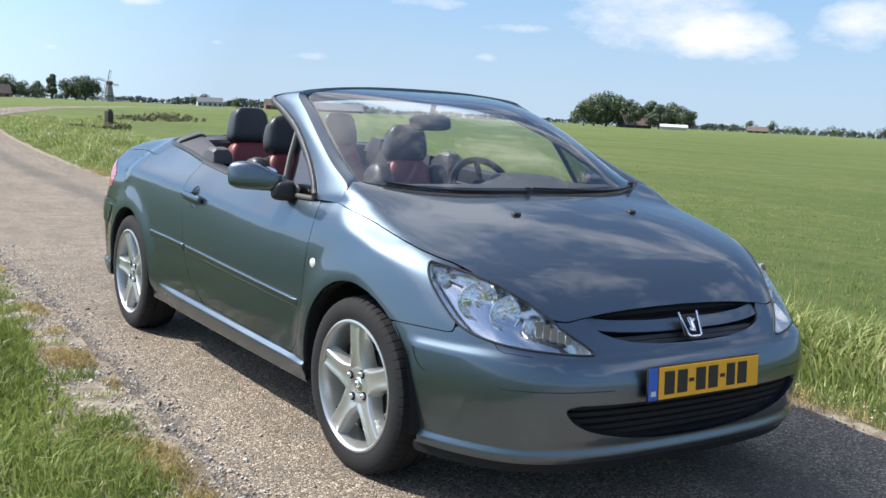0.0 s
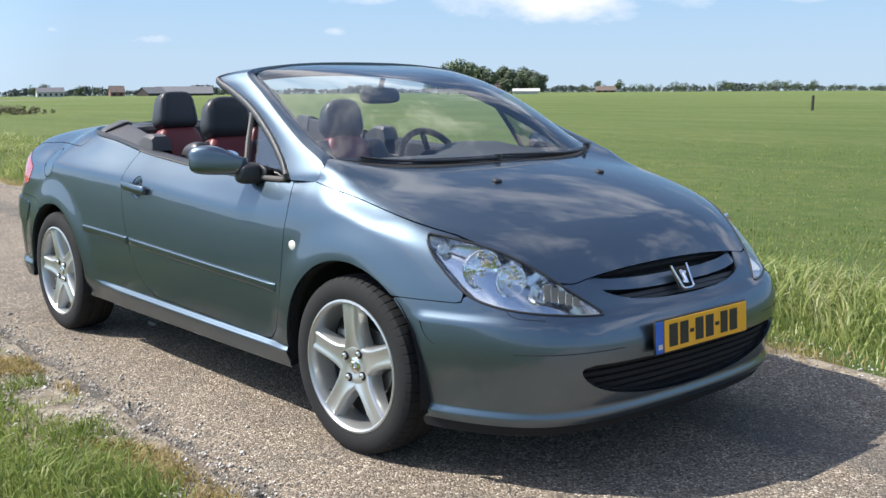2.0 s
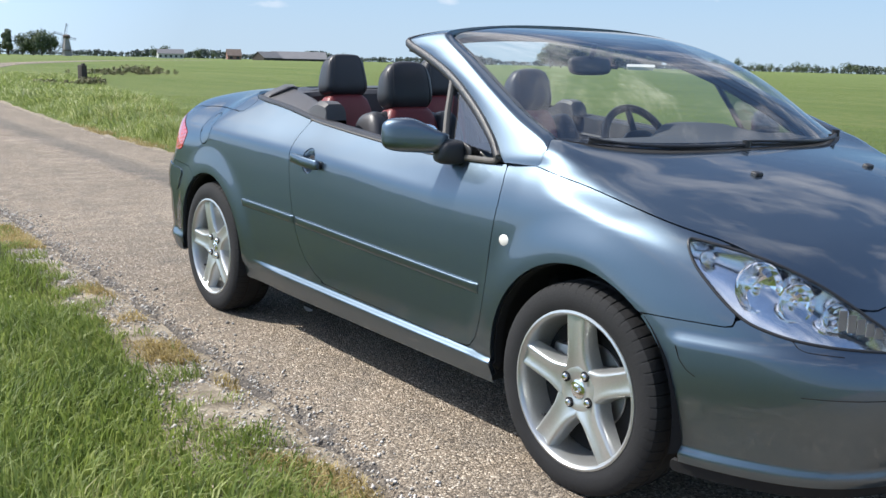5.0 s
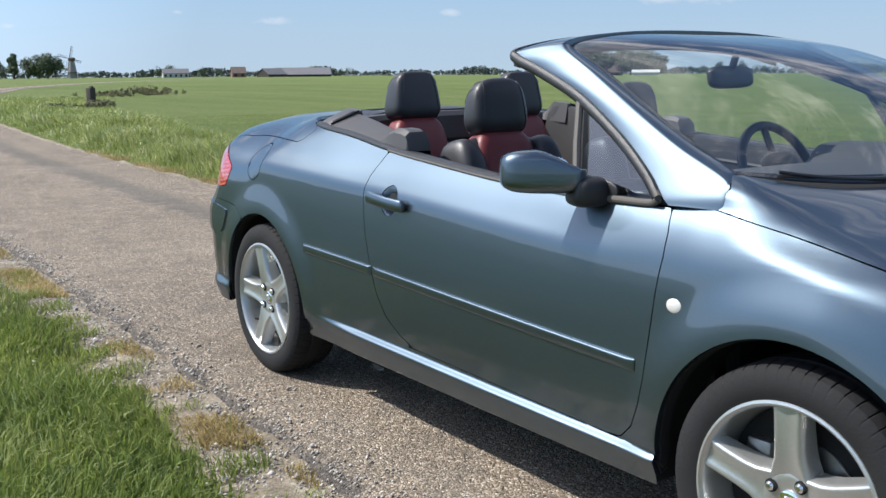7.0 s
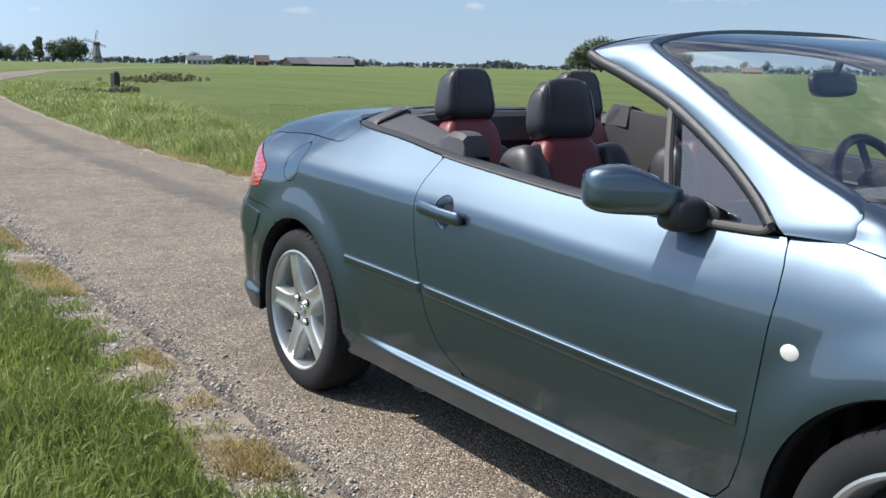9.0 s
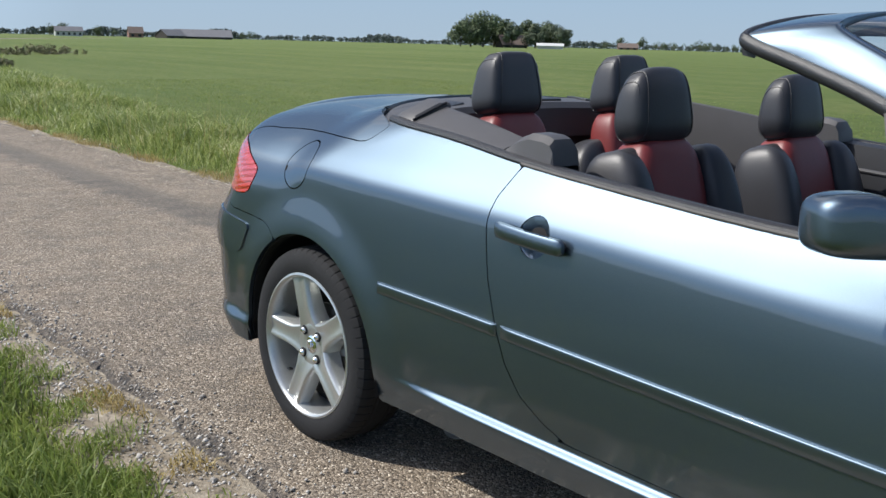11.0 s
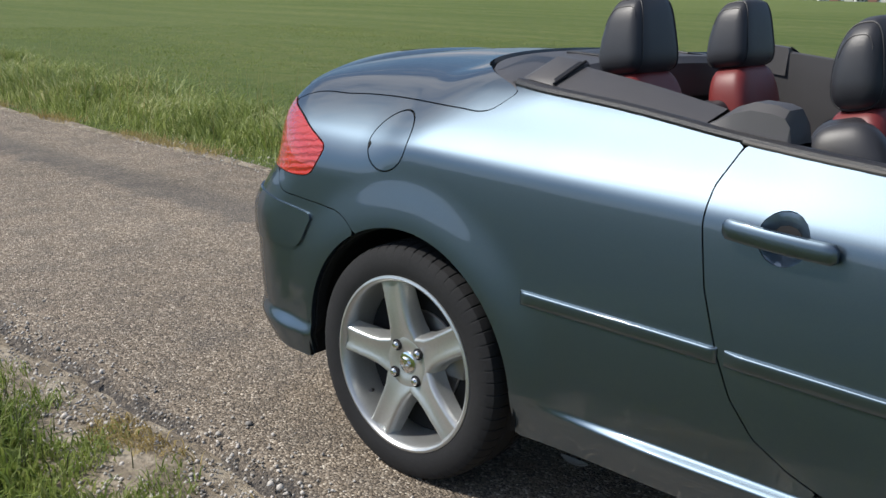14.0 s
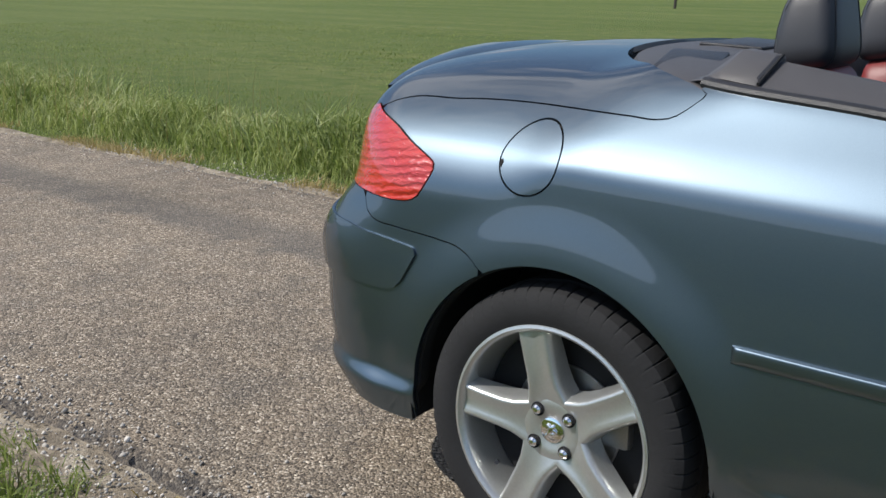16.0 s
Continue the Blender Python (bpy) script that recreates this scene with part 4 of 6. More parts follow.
# soft seal under the frame, from the door up and over the header
seal = [p + Vector((-.006, -.004 if p.y < 0 else .004, -.012)) for p in RO[9:-9]]
part("window_seal", tube(seal, .013, 10, 1.25), M_BLACK, car)
part("header_seal", loft([[RO[i] + Vector((-.012, 0, -.006)), RO[i] + Vector((-.016, 0, -.020)), RO[i] + Vector((-.012, 0, -.046)), RO[i] + Vector((.020, 0, -.052)), RO[i] + Vector((.024, 0, -.020)), RO[i] + Vector((0, 0, -.004))] for i in range(54, len(RO) - 54)], True, True), M_BLACK, car)
part("header_lining", loft([[RO[i] + Vector((.012, 0, -.03)), RO[i].lerp(RI[i], .5) + Vector((.02, 0, -.05)), RG[i] + Vector((-.01, 0, -.032))] for i in range(44, len(RO) - 44)]), M_GREYDASH, car)

# the glass spans the inner rails, bowed forwards at its foot
GL = 34
glass_r = [RG[int(k)].lerp(RG[int(k) + 1], k - int(k)) for k in np.linspace(16, 56, GL)]
NY = 41


def glass_point(s, v):
    """s from the foot to the header, v from right (-1) to left (1)."""
    k = s * (GL - 1)
    i = min(int(k), GL - 2)
    e = glass_r[i].lerp(glass_r[i+1], k - i)
    mid = Vector((1.215, 0, .985)).lerp(Vector((.250, 0, 1.376)), s) + Vector((.10, 0, .085)) * math.sin(math.pi * s) * 1.05
    f = 1 - abs(v)**3.6
    return Vector((e.x + (mid.x - e.x) * f, -abs(e.y) * .985 * -v, e.z - .006 + (mid.z - e.z + .004) * f))


def glass_grid(s0, s1, v0, v1, ns, nv, lift=0.0):
    rows = []
    for s in np.linspace(s0, s1, ns):
        rows.append([glass_point(s, v) + Vector((lift * .5, 0, lift)) for v in np.linspace(v0, v1, nv)])
    return rows


screen = part("windscreen", loft(glass_grid(0, 1, -1, 1, 36, NY)), M_GLASS, car, "large curved raked windscreen glass")
screen.visible_shadow = False
M_FRIT = mat("black_glass_border", (.010, .010, .011), .45, scale=8, spec=.25)
for v0, v1 in ((-1, -.986), (.986, 1)):
    part("glass_border", loft(glass_grid(0, 1, v0, v1, 36, 4, -.004)), M_FRIT, screen)
part("glass_border", loft(glass_grid(0, .035, -.986, .986, 4, NY, -.004)), M_FRIT, screen)
part("glass_border", loft(glass_grid(.965, 1, -.986, .986, 3, NY, -.004)), M_FRIT, screen)
part("sun_band", loft(glass_grid(.88, .965, -.07, .07, 4, 8, -.004)), M_FRIT, screen)
# scuttle between bonnet and glass, with wipers


def skin_z(x, y):
    """Height of the closed body shape."""
    z = np.linspace(.8, 1.12, 641)
    f = body_f(np.full(641, x), np.full(641, y), z)
    return float(z[np.nonzero(f > 0)[0][-1]])


def foot_x(y):
    return 1.222 - .200 * abs(y / .71)**3.0


rows = []
for y in np.linspace(-.69, .69, 31):
    xb = foot_x(y)
    z0, z1 = skin_z(xb + .03, y), skin_z(xb, y)
    rows.append([(xb + .045, y, z0 - .02), (xb + .028, y, z0 - .010), (xb + .004, y, z1 - .006), (xb - .03, y, z1 - .012), (xb - .06, y, z1 - .05)])
part("scuttle", loft(rows), M_BLACK, car)
for y0, y1 in ((.60, -.02), (-.06, -.62)):
    pts = [Vector((foot_x(y) + .006 - .02 * f, y, skin_z(foot_x(y), y) + .009 + .010 * f)) for f, y in ((k / 15, y0 + (y1 - y0) * k / 15) for k in range(16))]
    wiper = part("wiper", tube(pts, lambda f: .0075 - .003 * f, 8, 1.0), M_BLACK, car, "black windscreen wiper")
    part("wiper_pivot", revolve([(0, .010), (.013, .008), (.014, -.015)], 20, Matrix.Translation(pts[0]) @ pose(0, 0, 0, -90, 0, 0)), M_BLACK, wiper)
for y in (-.285, .285):
    part("washer_jet", pillow(.030, .034, .016, .6, pose(1.452, y, skin_z(1.452, y) + .003, 0, 12, 0)), M_BLACK, car)


def belt_y(x):
    y = np.linspace(.4, .95, 551)
    return float(y[np.nonzero(body_f(np.full(551, x), y, np.full(551, float(zb(x)))) > 0)[0][-1]])


# ---- side windows, mirrors, door furniture ----
MIR_W, MIR_AT, MIR_FOOT = .225, (.553, -.912, .995), (.630, -.822, .945)
for sy in (-1, 1):
    def S(p):
        return Vector((p[0], p[1] * -sy, p[2]))
    edge = [RO[k] for k in range(8, 33)]
    low = [Vector((.826 - f * .262, -belt_y(.826 - f * .262) - .006, .930 - .002 * f)) for f in np.linspace(0, 1, len(edge))]
    rows = [[S(a.lerp(b, f) + Vector((0, .012, -.004))) for a, b in zip(edge, low)] for f in np.linspace(0, 1, 8)]
    g = part("quarter_window", loft(rows), M_SIDEGLASS, car, "small fixed triangular front quarter window")
    g.visible_shadow = False
    top_pt = edge[-1]
    part("window_post", tube([S(top_pt + Vector((-.004, 0, -.005))), S(top_pt.lerp(low[-1], .5) + Vector((-.006, -.004, 0))), S(low[-1] + Vector((-.004, -.002, -.01)))], .011, 8), M_SEAL, g)
    bow = spline([RO[14] + Vector((-.004, -.005, -.008)), RO[9] + Vector((-.004, -.006, -.006)), (.864, -.806, .947), (.838, -belt_y(.838) - .004, .934), (.80, -belt_y(.80) - .004, .931), (.70, -belt_y(.70) - .004, .930), (.565, -belt_y(.565) - .004, .930)], 40)
    part("window_frame", tube([S(p) for p in bow], .010, 10, 1.0), M_SEAL, g)
    # belt seal along the door and quarter
    pts = [S((x, -belt_y(x) + .010, float(zb(x)) + .004)) for x in np.linspace(-1.085, .60, 50)]
    part("belt_seal", tube(pts, .015, 10, .85), M_BLACK, car)
    part("belt_strip", tube([S((x, -belt_y(x) - .0015, float(zb(x)) + .001)) for x in np.linspace(-.46, .56, 40)], .0055, 8), M_SEAL, car)
    # door mirror
    face = Matrix.Diagonal((1, -sy, 1, 1))
    shell = pillow(.125, MIR_W, .118, .50, None, 56, 32)
    for v in shell.verts:
        v.co.x = max(v.co.x, -.046)
        q = min(max(v.co.y / MIR_W + .5, 0), 1)
        if v.co.z > 0:
            v.co.z *= 1 - .80 * bump((q - .38) / .62)
        else:
            v.co.z *= 1 - .10 * (1 - q)
        v.co.x -= .016 * (1 - q)**2
    seat = pose(*MIR_AT, 0, -3, -32)
    housing = part("door_mirror", place(shell, face @ seat), M_PAINT, car, "dark painted door mirror on a black foot")
    part("mirror_glass", place(pillow(.006, MIR_W * .80, .088, .5, pose(-.052, -.012, -.004)), face @ seat), M_CHROME, housing)
    foot = pillow(.105, .120, .082, .6, pose(*MIR_FOOT, 0, 0, -20), 32, 20, .25)
    part("mirror_foot", place(foot, face), M_BLACK, housing)
    part("mirror_sail", place(pillow(.11, .014, .060, .7, pose(MIR_FOOT[0] + .03, -belt_y(MIR_FOOT[0] + .03) - .002, .950, 0, 12, 0)), face), M_BLACK, housing)
for side, door in ((-1, "r"), (1, "l")):
    m = side > 0
    par = [o for o in car.children if o.name.startswith("door") and not o.name.startswith("door_m")][1 if m else 0]
    qpar = [o for o in car.children if o.name.startswith("quarter_panel")][1 if m else 0]
    zm = smooth_curve([(-1.0, .590), (-.917, .588), (-.412, .574), (.2, .553), (.846, .531), (1.0, .526)])
    for nm, xa, xb, owner in (("door_moulding", -.408, .852, par), ("side_moulding", -.917, -.424, qpar)):
        rows = []
        for x in np.linspace(xa, xb, 50):
            zc0, k = float(zm(x)), min(1, (x - xa) / .004 + .2, (xb - x) / .012 + .25)
            row = []
            for dz, off in ((-.0215, -.004), (-.0205, .002), (-.0185, .0058), (-.0145, .0080), (-.006, .0092), (.003, .0100), (.0095, .0102), (.0118, .0094), (.0132, .0075), (.0142, .004), (.0148, -.004)):
                z = zc0 + dz
                row.append((x, side * (float(half_width(np.array(x), np.array(z))) + off * k), z))
            rows.append(row)
        part(nm, loft(rows, True, True), M_PAINT, owner, angle=60)
    f_bowl = np.hypot(GX + .318, GZ - .826) - .050
    panel("handle_recess", np.maximum(f_bowl, .5 - GA), M_PAINT, par, mirror=m, offset=-.003 - .022 * np.clip(1 - ((f_bowl + .05) / .05)**2, 0, 1), lip=0, gap=-.002)
    rows = []
    for f in (0, .015, .04, .12, .25, .4, .5, .6, .75, .88, .96, .985, 1):
        x = -.432 + .227 * f
        k = min(1, .55 + 14 * f, .55 + 14 * (1 - f))
        y0 = float(half_width(np.array(x), np.array(.828))) + .018 + .008 * math.sin(math.pi * f)
        hh, tt = .0190 * k, .0100 * k
        ring = [(-1, -.75), (-.75, -1), (.75, -1), (1, -.75), (1, .6), (.7, 1), (-.7, 1), (-1, .6)]
        rows.append([(x, side * (y0 + v * tt), .832 - .014 * f + u * hh) for u, v in ring])
    part("door_handle", loft(rows, True, True), M_PAINT, par, "body-coloured pull door handle", angle=40)
    part("handle_lock", revolve([(0, .010), (.012, .009), (.014, .004), (.014, -.02)], 20, pose(-.224, side * (float(half_width(np.array(-.224), np.array(.818))) + .010), .818) @ Matrix.Diagonal((1, side, 1, 1))), M_BLACK, par)
    fpar = [o for o in car.children if o.name.startswith("fender")][1 if m else 0]
    part("side_indicator", pillow(.050, .014, .037, 1.0, pose(.976, side * .860, .704)), M_WHITE, fpar, "clear oval side indicator")

# ---- front: lamps, grille, badge, plate ----
for m in (False, True):
    bowl = panel("headlight", f_lamp, M_BOWL, car, "clear-lens headlight with chromed reflectors", mirror=m, offset=-.055, lip=-.052, gap=-.003)
    lens = panel("lens", f_lamp, M_LENS, bowl, mirror=m, gap=.003, lip=.012)
    lens.visible_shadow = False
    sg = 1 if m else -1
    for (x, y, z), r, n in (((1.664, .734, .753), .020, 14), ((1.792, .680, .696), .061, 22), ((1.868, .626, .664), .048, 16), ((1.940, .564, .632), .036, 12)):
        aim = Matrix.Translation((x, sg * y, z)) @ pose(0, 0, 0, 0, 0, -90 + sg * 24) @ pose(0, 0, 0, 6, 0, 0)
        prof = [(r * 1.08, -.006), (r * 1.06, .003), (r * 1.02, .004), (r * .98, .0), (r * .86, -.012), (r * .64, -.024), (r * .40, -.031), (r * .24, -.033)]
        ref = part("lamp_reflector", revolve(prof, n, aim), M_LAMP, bowl, smooth=False)
        part("bulb_cap", revolve([(r * .26, -.033), (r * .25, -.014), (r * .20, -.006), (r * .08, -.001), (0, 0)], 20, aim), M_SILVERREF, ref)
    # upright fins of the inner reflector
    for k in range(5):
        f = k / 4
        part("lamp_fin", rbox(.003, .022, .052 - .022 * f, .001, 1, pose(1.955 + .056 * f, sg * (.556 - .075 * f), .628 - .030 * f, 0, 0, sg * 32)), M_DISC, bowl)
    ring = []
    for u, z in list(LAMP) + [LAMP[0]]:
        lo, hi = .2, .95
        for _ in range(30):
            a = (lo + hi) / 2
            lo, hi = (a, hi) if float(body_f(np.array(u + a), np.array(a), np.array(z))) > 0 else (lo, a)
        ring.append((u + lo, sg * lo, z))
    part("lens_seal", tube(ring, .0042, 8), M_BLACK, bowl)
bumper = [o for o in car.children if o.name.startswith("front_bumper")][0]


def front_seam(name, knots, r=.0013):
    """A thin dark joint that follows the bumper; knots are (x - |y|, z)."""
    for sg in (-1, 1):
        pts = []
        for k in np.linspace(0, len(knots) - 1, 14):
            i = min(int(k), len(knots) - 2)
            u, z = (knots[i][c] + (knots[i + 1][c] - knots[i][c]) * (k - i) for c in (0, 1))
            lo, hi = .05, .95
            for _ in range(30):
                a = (lo + hi) / 2
                lo, hi = (a, hi) if float(body_f(np.array(u + a), np.array(a), np.array(z))) > 0 else (lo, a)
            pts.append((u + lo, sg * lo, z))
        part(name, tube(pts, r, 6), M_DARK, bumper)


front_seam("washer_joint", [(1.215, .588), (1.236, .570), (1.262, .563), (1.39, .557)])
front_seam("bumper_joint", [(1.25, .456), (1.45, .456), (1.75, .457)])
front_seam("pad_joint", [(.826, .535), (.842, .502), (.868, .478), (.900, .464)])
grille = panel("radiator_grille", f_grille, M_DARK, car, "black radiator grille with a painted cross bar", both=True, offset=-.045, lip=0, gap=-.02)
zc = smooth_curve([(0, .632), (.2, .634), (.36, .645), (.42, .655)])
panel("grille_bar", np.maximum.reduce([np.abs(GZ - zc(GA)) - .0125, f_grille]), M_PAINT, grille, both=True, offset=-.010, lip=.02, gap=-.004)
for z in (.606, .592):
    panel("grille_slat", np.maximum.reduce([np.abs(GZ - z) - .002, f_grille, np.where(front, -1, 1)]), M_BLACK, grille, both=True, offset=-.022, lip=.012, gap=-.004)
intake = panel("air_intake", f_lower, M_DARK, car, "black lower air intake with horizontal slats", both=True, offset=-.05, lip=0, gap=-.02)
for z in (.394, .370, .346, .322, .300):
    panel("intake_slat", np.maximum.reduce([np.abs(GZ - z) - .0032, f_lower, np.where(front, -1, 1)]), M_DARK, intake, both=True, offset=-.026, lip=.018, gap=-.004)
tilt = pose(2.066, 0, .622, 0, -32, 0)
badge = part("badge", join(rbox(.008, .078, .078, .004, 2, tilt)), M_DARK, car, "chrome shield badge on the grille")
outline = [tilt @ Vector((.008, y, z)) for y, z in ((-.044, .046), (-.040, .02), (-.034, -.012), (-.027, -.036), (0, -.041), (.027, -.036), (.034, -.012), (.040, .02), (.044, .046))]
part("badge_rim", tube(spline(outline, 28), .0042, 8, 1.0, Vector((1, 0, 0))), M_CHROME, badge)
part("badge_emblem", join(pillow(.008, .022, .050, .8, tilt @ pose(.008, 0, .002, 8, 0, 0)), pillow(.008, .034, .012, .8, tilt @ pose(.008, .004, .012, 20, 0, 0)), pillow(.008, .030, .012, .8, tilt @ pose(.008, -.004, -.018, -15, 0, 0))), M_CHROME, badge)
pl = pose(2.168, -.026, .472, 0, -3, 0)
plate = part("number_plate", join(rbox(.010, .514, .114, .004, 2, pl), rbox(.03, .44, .09, .004, 2, pl @ pose(-.018, 0, 0))), M_PBLACK, car, "yellow number plate with a blue band")
part("plate_face", rbox(.004, .468, .104, .002, 1, pl @ pose(.0055, .022, 0)), M_YELLOW, plate)
part("plate_band", rbox(.004, .040, .104, .002, 1, pl @ pose(.0055, -.236, 0)), M_PLATEBLUE, plate)
part("plate_bar", rbox(.002, .020, .016, 0, 1, pl @ pose(.008, -.236, -.03)), M_WHITE, plate)
for y, w, h in ((-.166, .044, .074), (-.108, .044, .074), (-.066, .022, .012), (-.024, .044, .074), (.034, .044, .074), (.078, .022, .012), (.118, .040, .074), (.174, .044, .074)):
    part("plate_bar", rbox(.002, w, h, 0, 1, pl @ pose(.008, y, 0)), M_PBLACK, plate)

# ---- rear: lip spoiler on the boot ----
rows = []
for y in np.linspace(-.60, .60, 33):
    e = (y / .60)**2
    x0, z0 = -1.985 + .075 * e, 1.036 - .052 * e - .012 * e**3
    k = 1 - .75 * e * e
    rows.append([(x0 + .12, y, z0 + .012), (x0 + .05, y, z0 + .012 + .014 * k), (x0 - .02, y, z0 + .004 + .018 * k), (x0 - .045, y, z0 + .012 * k), (x0 - .040, y, z0 - .03), (x0, y, z0 - .04)])
part("boot_spoiler", loft(rows), M_PAINT, car)

# ---- cabin ----
part("cabin_floor", rbox(2.3, 1.40, .04, .01, 1, pose(-.15, 0, .33)), M_DARK, car)
part("front_bulkhead", rbox(.04, 1.40, .55, .01, 1, pose(1.02, 0, .62)), M_DARK, car)
part("rear_bulkhead", rbox(.06, 1.30, .62, .02, 1, pose(-1.18, 0, .70)), M_BLACK, car)
xs = np.linspace(-1.0, .98, 60)


def skin_y(x, z):
    """Half width of the closed body shape at a height."""
    y = np.linspace(.4, .95, 551)
    return float(y[np.nonzero(body_f(np.full(551, x), y, np.full(551, z)) > 0)[0][-1]])


for sy in (-1, 1):
    rows = []
    for x in xs:
        z = float(zb(x))
        w = skin_y(x, z)
        rows.append([(x, sy * (w - .010), z + .002), (x, sy * (w - .04), z + .012), (x, sy * (w - .075), z + .004), (x, sy * (w - .085), z - .05), (x, sy * (w - .10), z - .16), (x, sy * (w - .085), z - .30), (x, sy * (w - .09), z - .60)])
    lining = part("door_lining", loft(rows), M_LINING, car, "dark grey inner door and side lining")
    part("lining_strip", tube([(x, sy * (float(half_width(np.array(x), np.array(float(zb(x))))) - .088), float(zb(x)) - .075) for x in np.linspace(-.9, .7, 24)], .008, 8), M_GREYDASH, lining)
    # side cover beside the rear seat: an inclined face up to a ridge, with a wedge at its rear end
    rows = []
    for x in np.linspace(-1.085, -.56, 32):
        f = (x + 1.085) / .525
        z = float(zb(x))
        w = skin_y(x, z)
        rise = (.056 - .022 * f) * bump((x + 1.10) / .06)
        wid = .175 - .06 * f
        rows.append([(x, sy * (w - .012), z + .002), (x, sy * (w - .016), z + .012), (x, sy * (w - .024), z + .017), (x, sy * (w - wid * .8), z + rise), (x, sy * (w - wid * .9), z + rise + .004), (x, sy * (w - wid), z + rise), (x, sy * (w - wid - .012), z - .05), (x, sy * (w - wid - .012), z - .25)])
    cover = part("side_cover", loft(rows), M_TRIM, car, "dark grey plastic cover beside the rear seat")
    rows = []
    for x, h in ((-1.125, .0), (-1.10, .020), (-1.065, .062), (-1.055, .068), (-.985, .066), (-.980, .060), (-.980, .03)):
        z = float(zb(x))
        w = skin_y(max(x, -1.09), z)
        rows.append([(x, sy * (w - .020), z + h * .25), (x, sy * (w - .030), z + h * .45), (x, sy * (w - .125), z + h), (x, sy * (w - .165), z + h), (x, sy * (w - .18), z - .02)])
    part("cover_wedge", loft(rows), M_TRIM, cover)
    part("cover_joint", tube([(-.976 - .004 * f, sy * (skin_y(-.99, 1.03) - .022 - .13 * f), float(zb(-.98)) + .020 + .047 * f) for f in np.linspace(0, 1, 8)], .0035, 6), M_DARK, cover)
    rows = []
    w1 = float(half_width(np.array(-.46), np.array(.985)))
    for x, t in ((-.575, .006), (-.545, .026), (-.50, .062), (-.465, .078), (-.415, .080), (-.392, .074), (-.380, .055), (-.373, .010)):
        z = float(zb(x)) - .002
        rows.append([(x, sy * (w1 - .012), z), (x, sy * (w1 - .022), z + t * .8), (x, sy * (w1 - .04), z + t), (x, sy * (w1 - .10), z + t), (x, sy * (w1 - .115), z + t * .8), (x, sy * (w1 - .118), z - .03)])
    part("belt_guide", loft(rows), M_TRIM, car, "moulded grey seat belt guide")
    # rear shelf corners follow the opening
rows = []
for y in np.linspace(-.70, .70, 49):
    a = abs(y)
    xr = float(x_open(a)) + .006
    crown = float(top_c(xr)) - (.09 * a**2 + .07 * a**4) - .006
    xf = max(-1.13 + .05 * (a / .7)**4, xr + .004)
    rows.append([(xr, y, crown - .02), (xr + (xf - xr) * .06, y, crown), (xr + (xf - xr) * .5, y, crown + .006), (xr + (xf - xr) * .94, y, crown - .002), (xf, y, crown - .022), (xf + .005, y, crown - .12)])
shelf = part("rear_shelf", loft(rows), M_TRIM, car, "dark grey rear shelf behind the seats")
part("shelf_flap", rbox(.16, .30, .010, .004, 2, pose(-1.26, 0, 1.085, 0, 2, 0)), M_BLACK, shelf)
for sy in (-1, 1):
    part("shelf_flap", rbox(.13, .22, .010, .004, 2, pose(-1.235, sy * .42, 1.066, sy * -7, 2, sy * -14)), M_BLACK, shelf)


def headrest(x, y, z, w, h, d, parent, lean=8, ex=.46, top=.2):
    """A padded block: upright in front, rounding off at the top of its back, narrower upwards, with two piped seams."""
    at = pose(x, y, z, 0, -lean, 0)

    def shape(p):
        u = max(0.0, (p.z / h + .5))
        front = d / 2
        return Vector((front - (front - p.x) * (1 - .42 * u**2.2), p.y * (1 - top * u**1.8), p.z))

    bm = pillow(d, w, h, ex, None, 48, 30)
    for v in bm.verts:
        v.co = at @ shape(v.co)
    hr = part("headrest", bm, M_LEATHER, parent, "padded black leather headrest")
    for s in (-1, 1):
        for q in (.74, .93):
            k = (1 - q**(2 / ex))**(ex / 2) * 1.004
            seam = []
            for a in np.linspace(0, 2 * math.pi, 61) if q < .9 else np.linspace(.3, math.pi * .95, 31):
                cx, cz = math.copysign(abs(math.cos(a))**ex, math.cos(a)), math.copysign(abs(math.sin(a))**ex, math.sin(a))
                seam.append(at @ shape(Vector((k * cx * d / 2, s * q * w / 2, k * cz * h / 2))))
            part("seam", tube(seam, .0024 if q < .9 else .0014, 6), M_BLACK, hr)
    return hr


def front_seat(y, x, dz):
    """A bucket seat with red centre panels."""
    back = part("front_seat", pillow(.16, .50, .62, .45, pose(x + .055, y, .715 + dz, 0, -14, 0), 48, 28, .16), M_LEATHER, car, "black leather bucket seat with red centre panels")
    for s in (-1, 1):
        part("bolster", pillow(.20, .135, .57, .62, pose(x + .085, y + s * .190, .738 + dz, s * 4, -14, s * -8), 32, 24, .05), M_LEATHER, back)
    part("back_panel", pillow(.15, .27, .61, .42, pose(x + .070, y, .742 + dz, 0, -14, 0)), M_REDL, back, "red leather centre panel")
    part("seat_cushion", pillow(.52, .50, .17, .45, pose(x + .32, y, .47 + dz, 0, 6, 0)), M_LEATHER, back)
    part("cushion_panel", pillow(.46, .26, .16, .45, pose(x + .33, y, .485 + dz, 0, 6, 0)), M_REDL, back, "red leather cushion panel")
    headrest(x - .01, y, 1.122 + dz, .258, .206, .135, back, 10, .60, .20)
    for s in (-1, 1):
        part("headrest_post", tube([(x - .005, y + s * .055, 1.06 + dz), (x + .010, y + s * .055, .97 + dz)], .007, 10), M_CHROME, back)


front_seat(-.345, -.372, 0)
front_seat(.355, -.385, -.022)


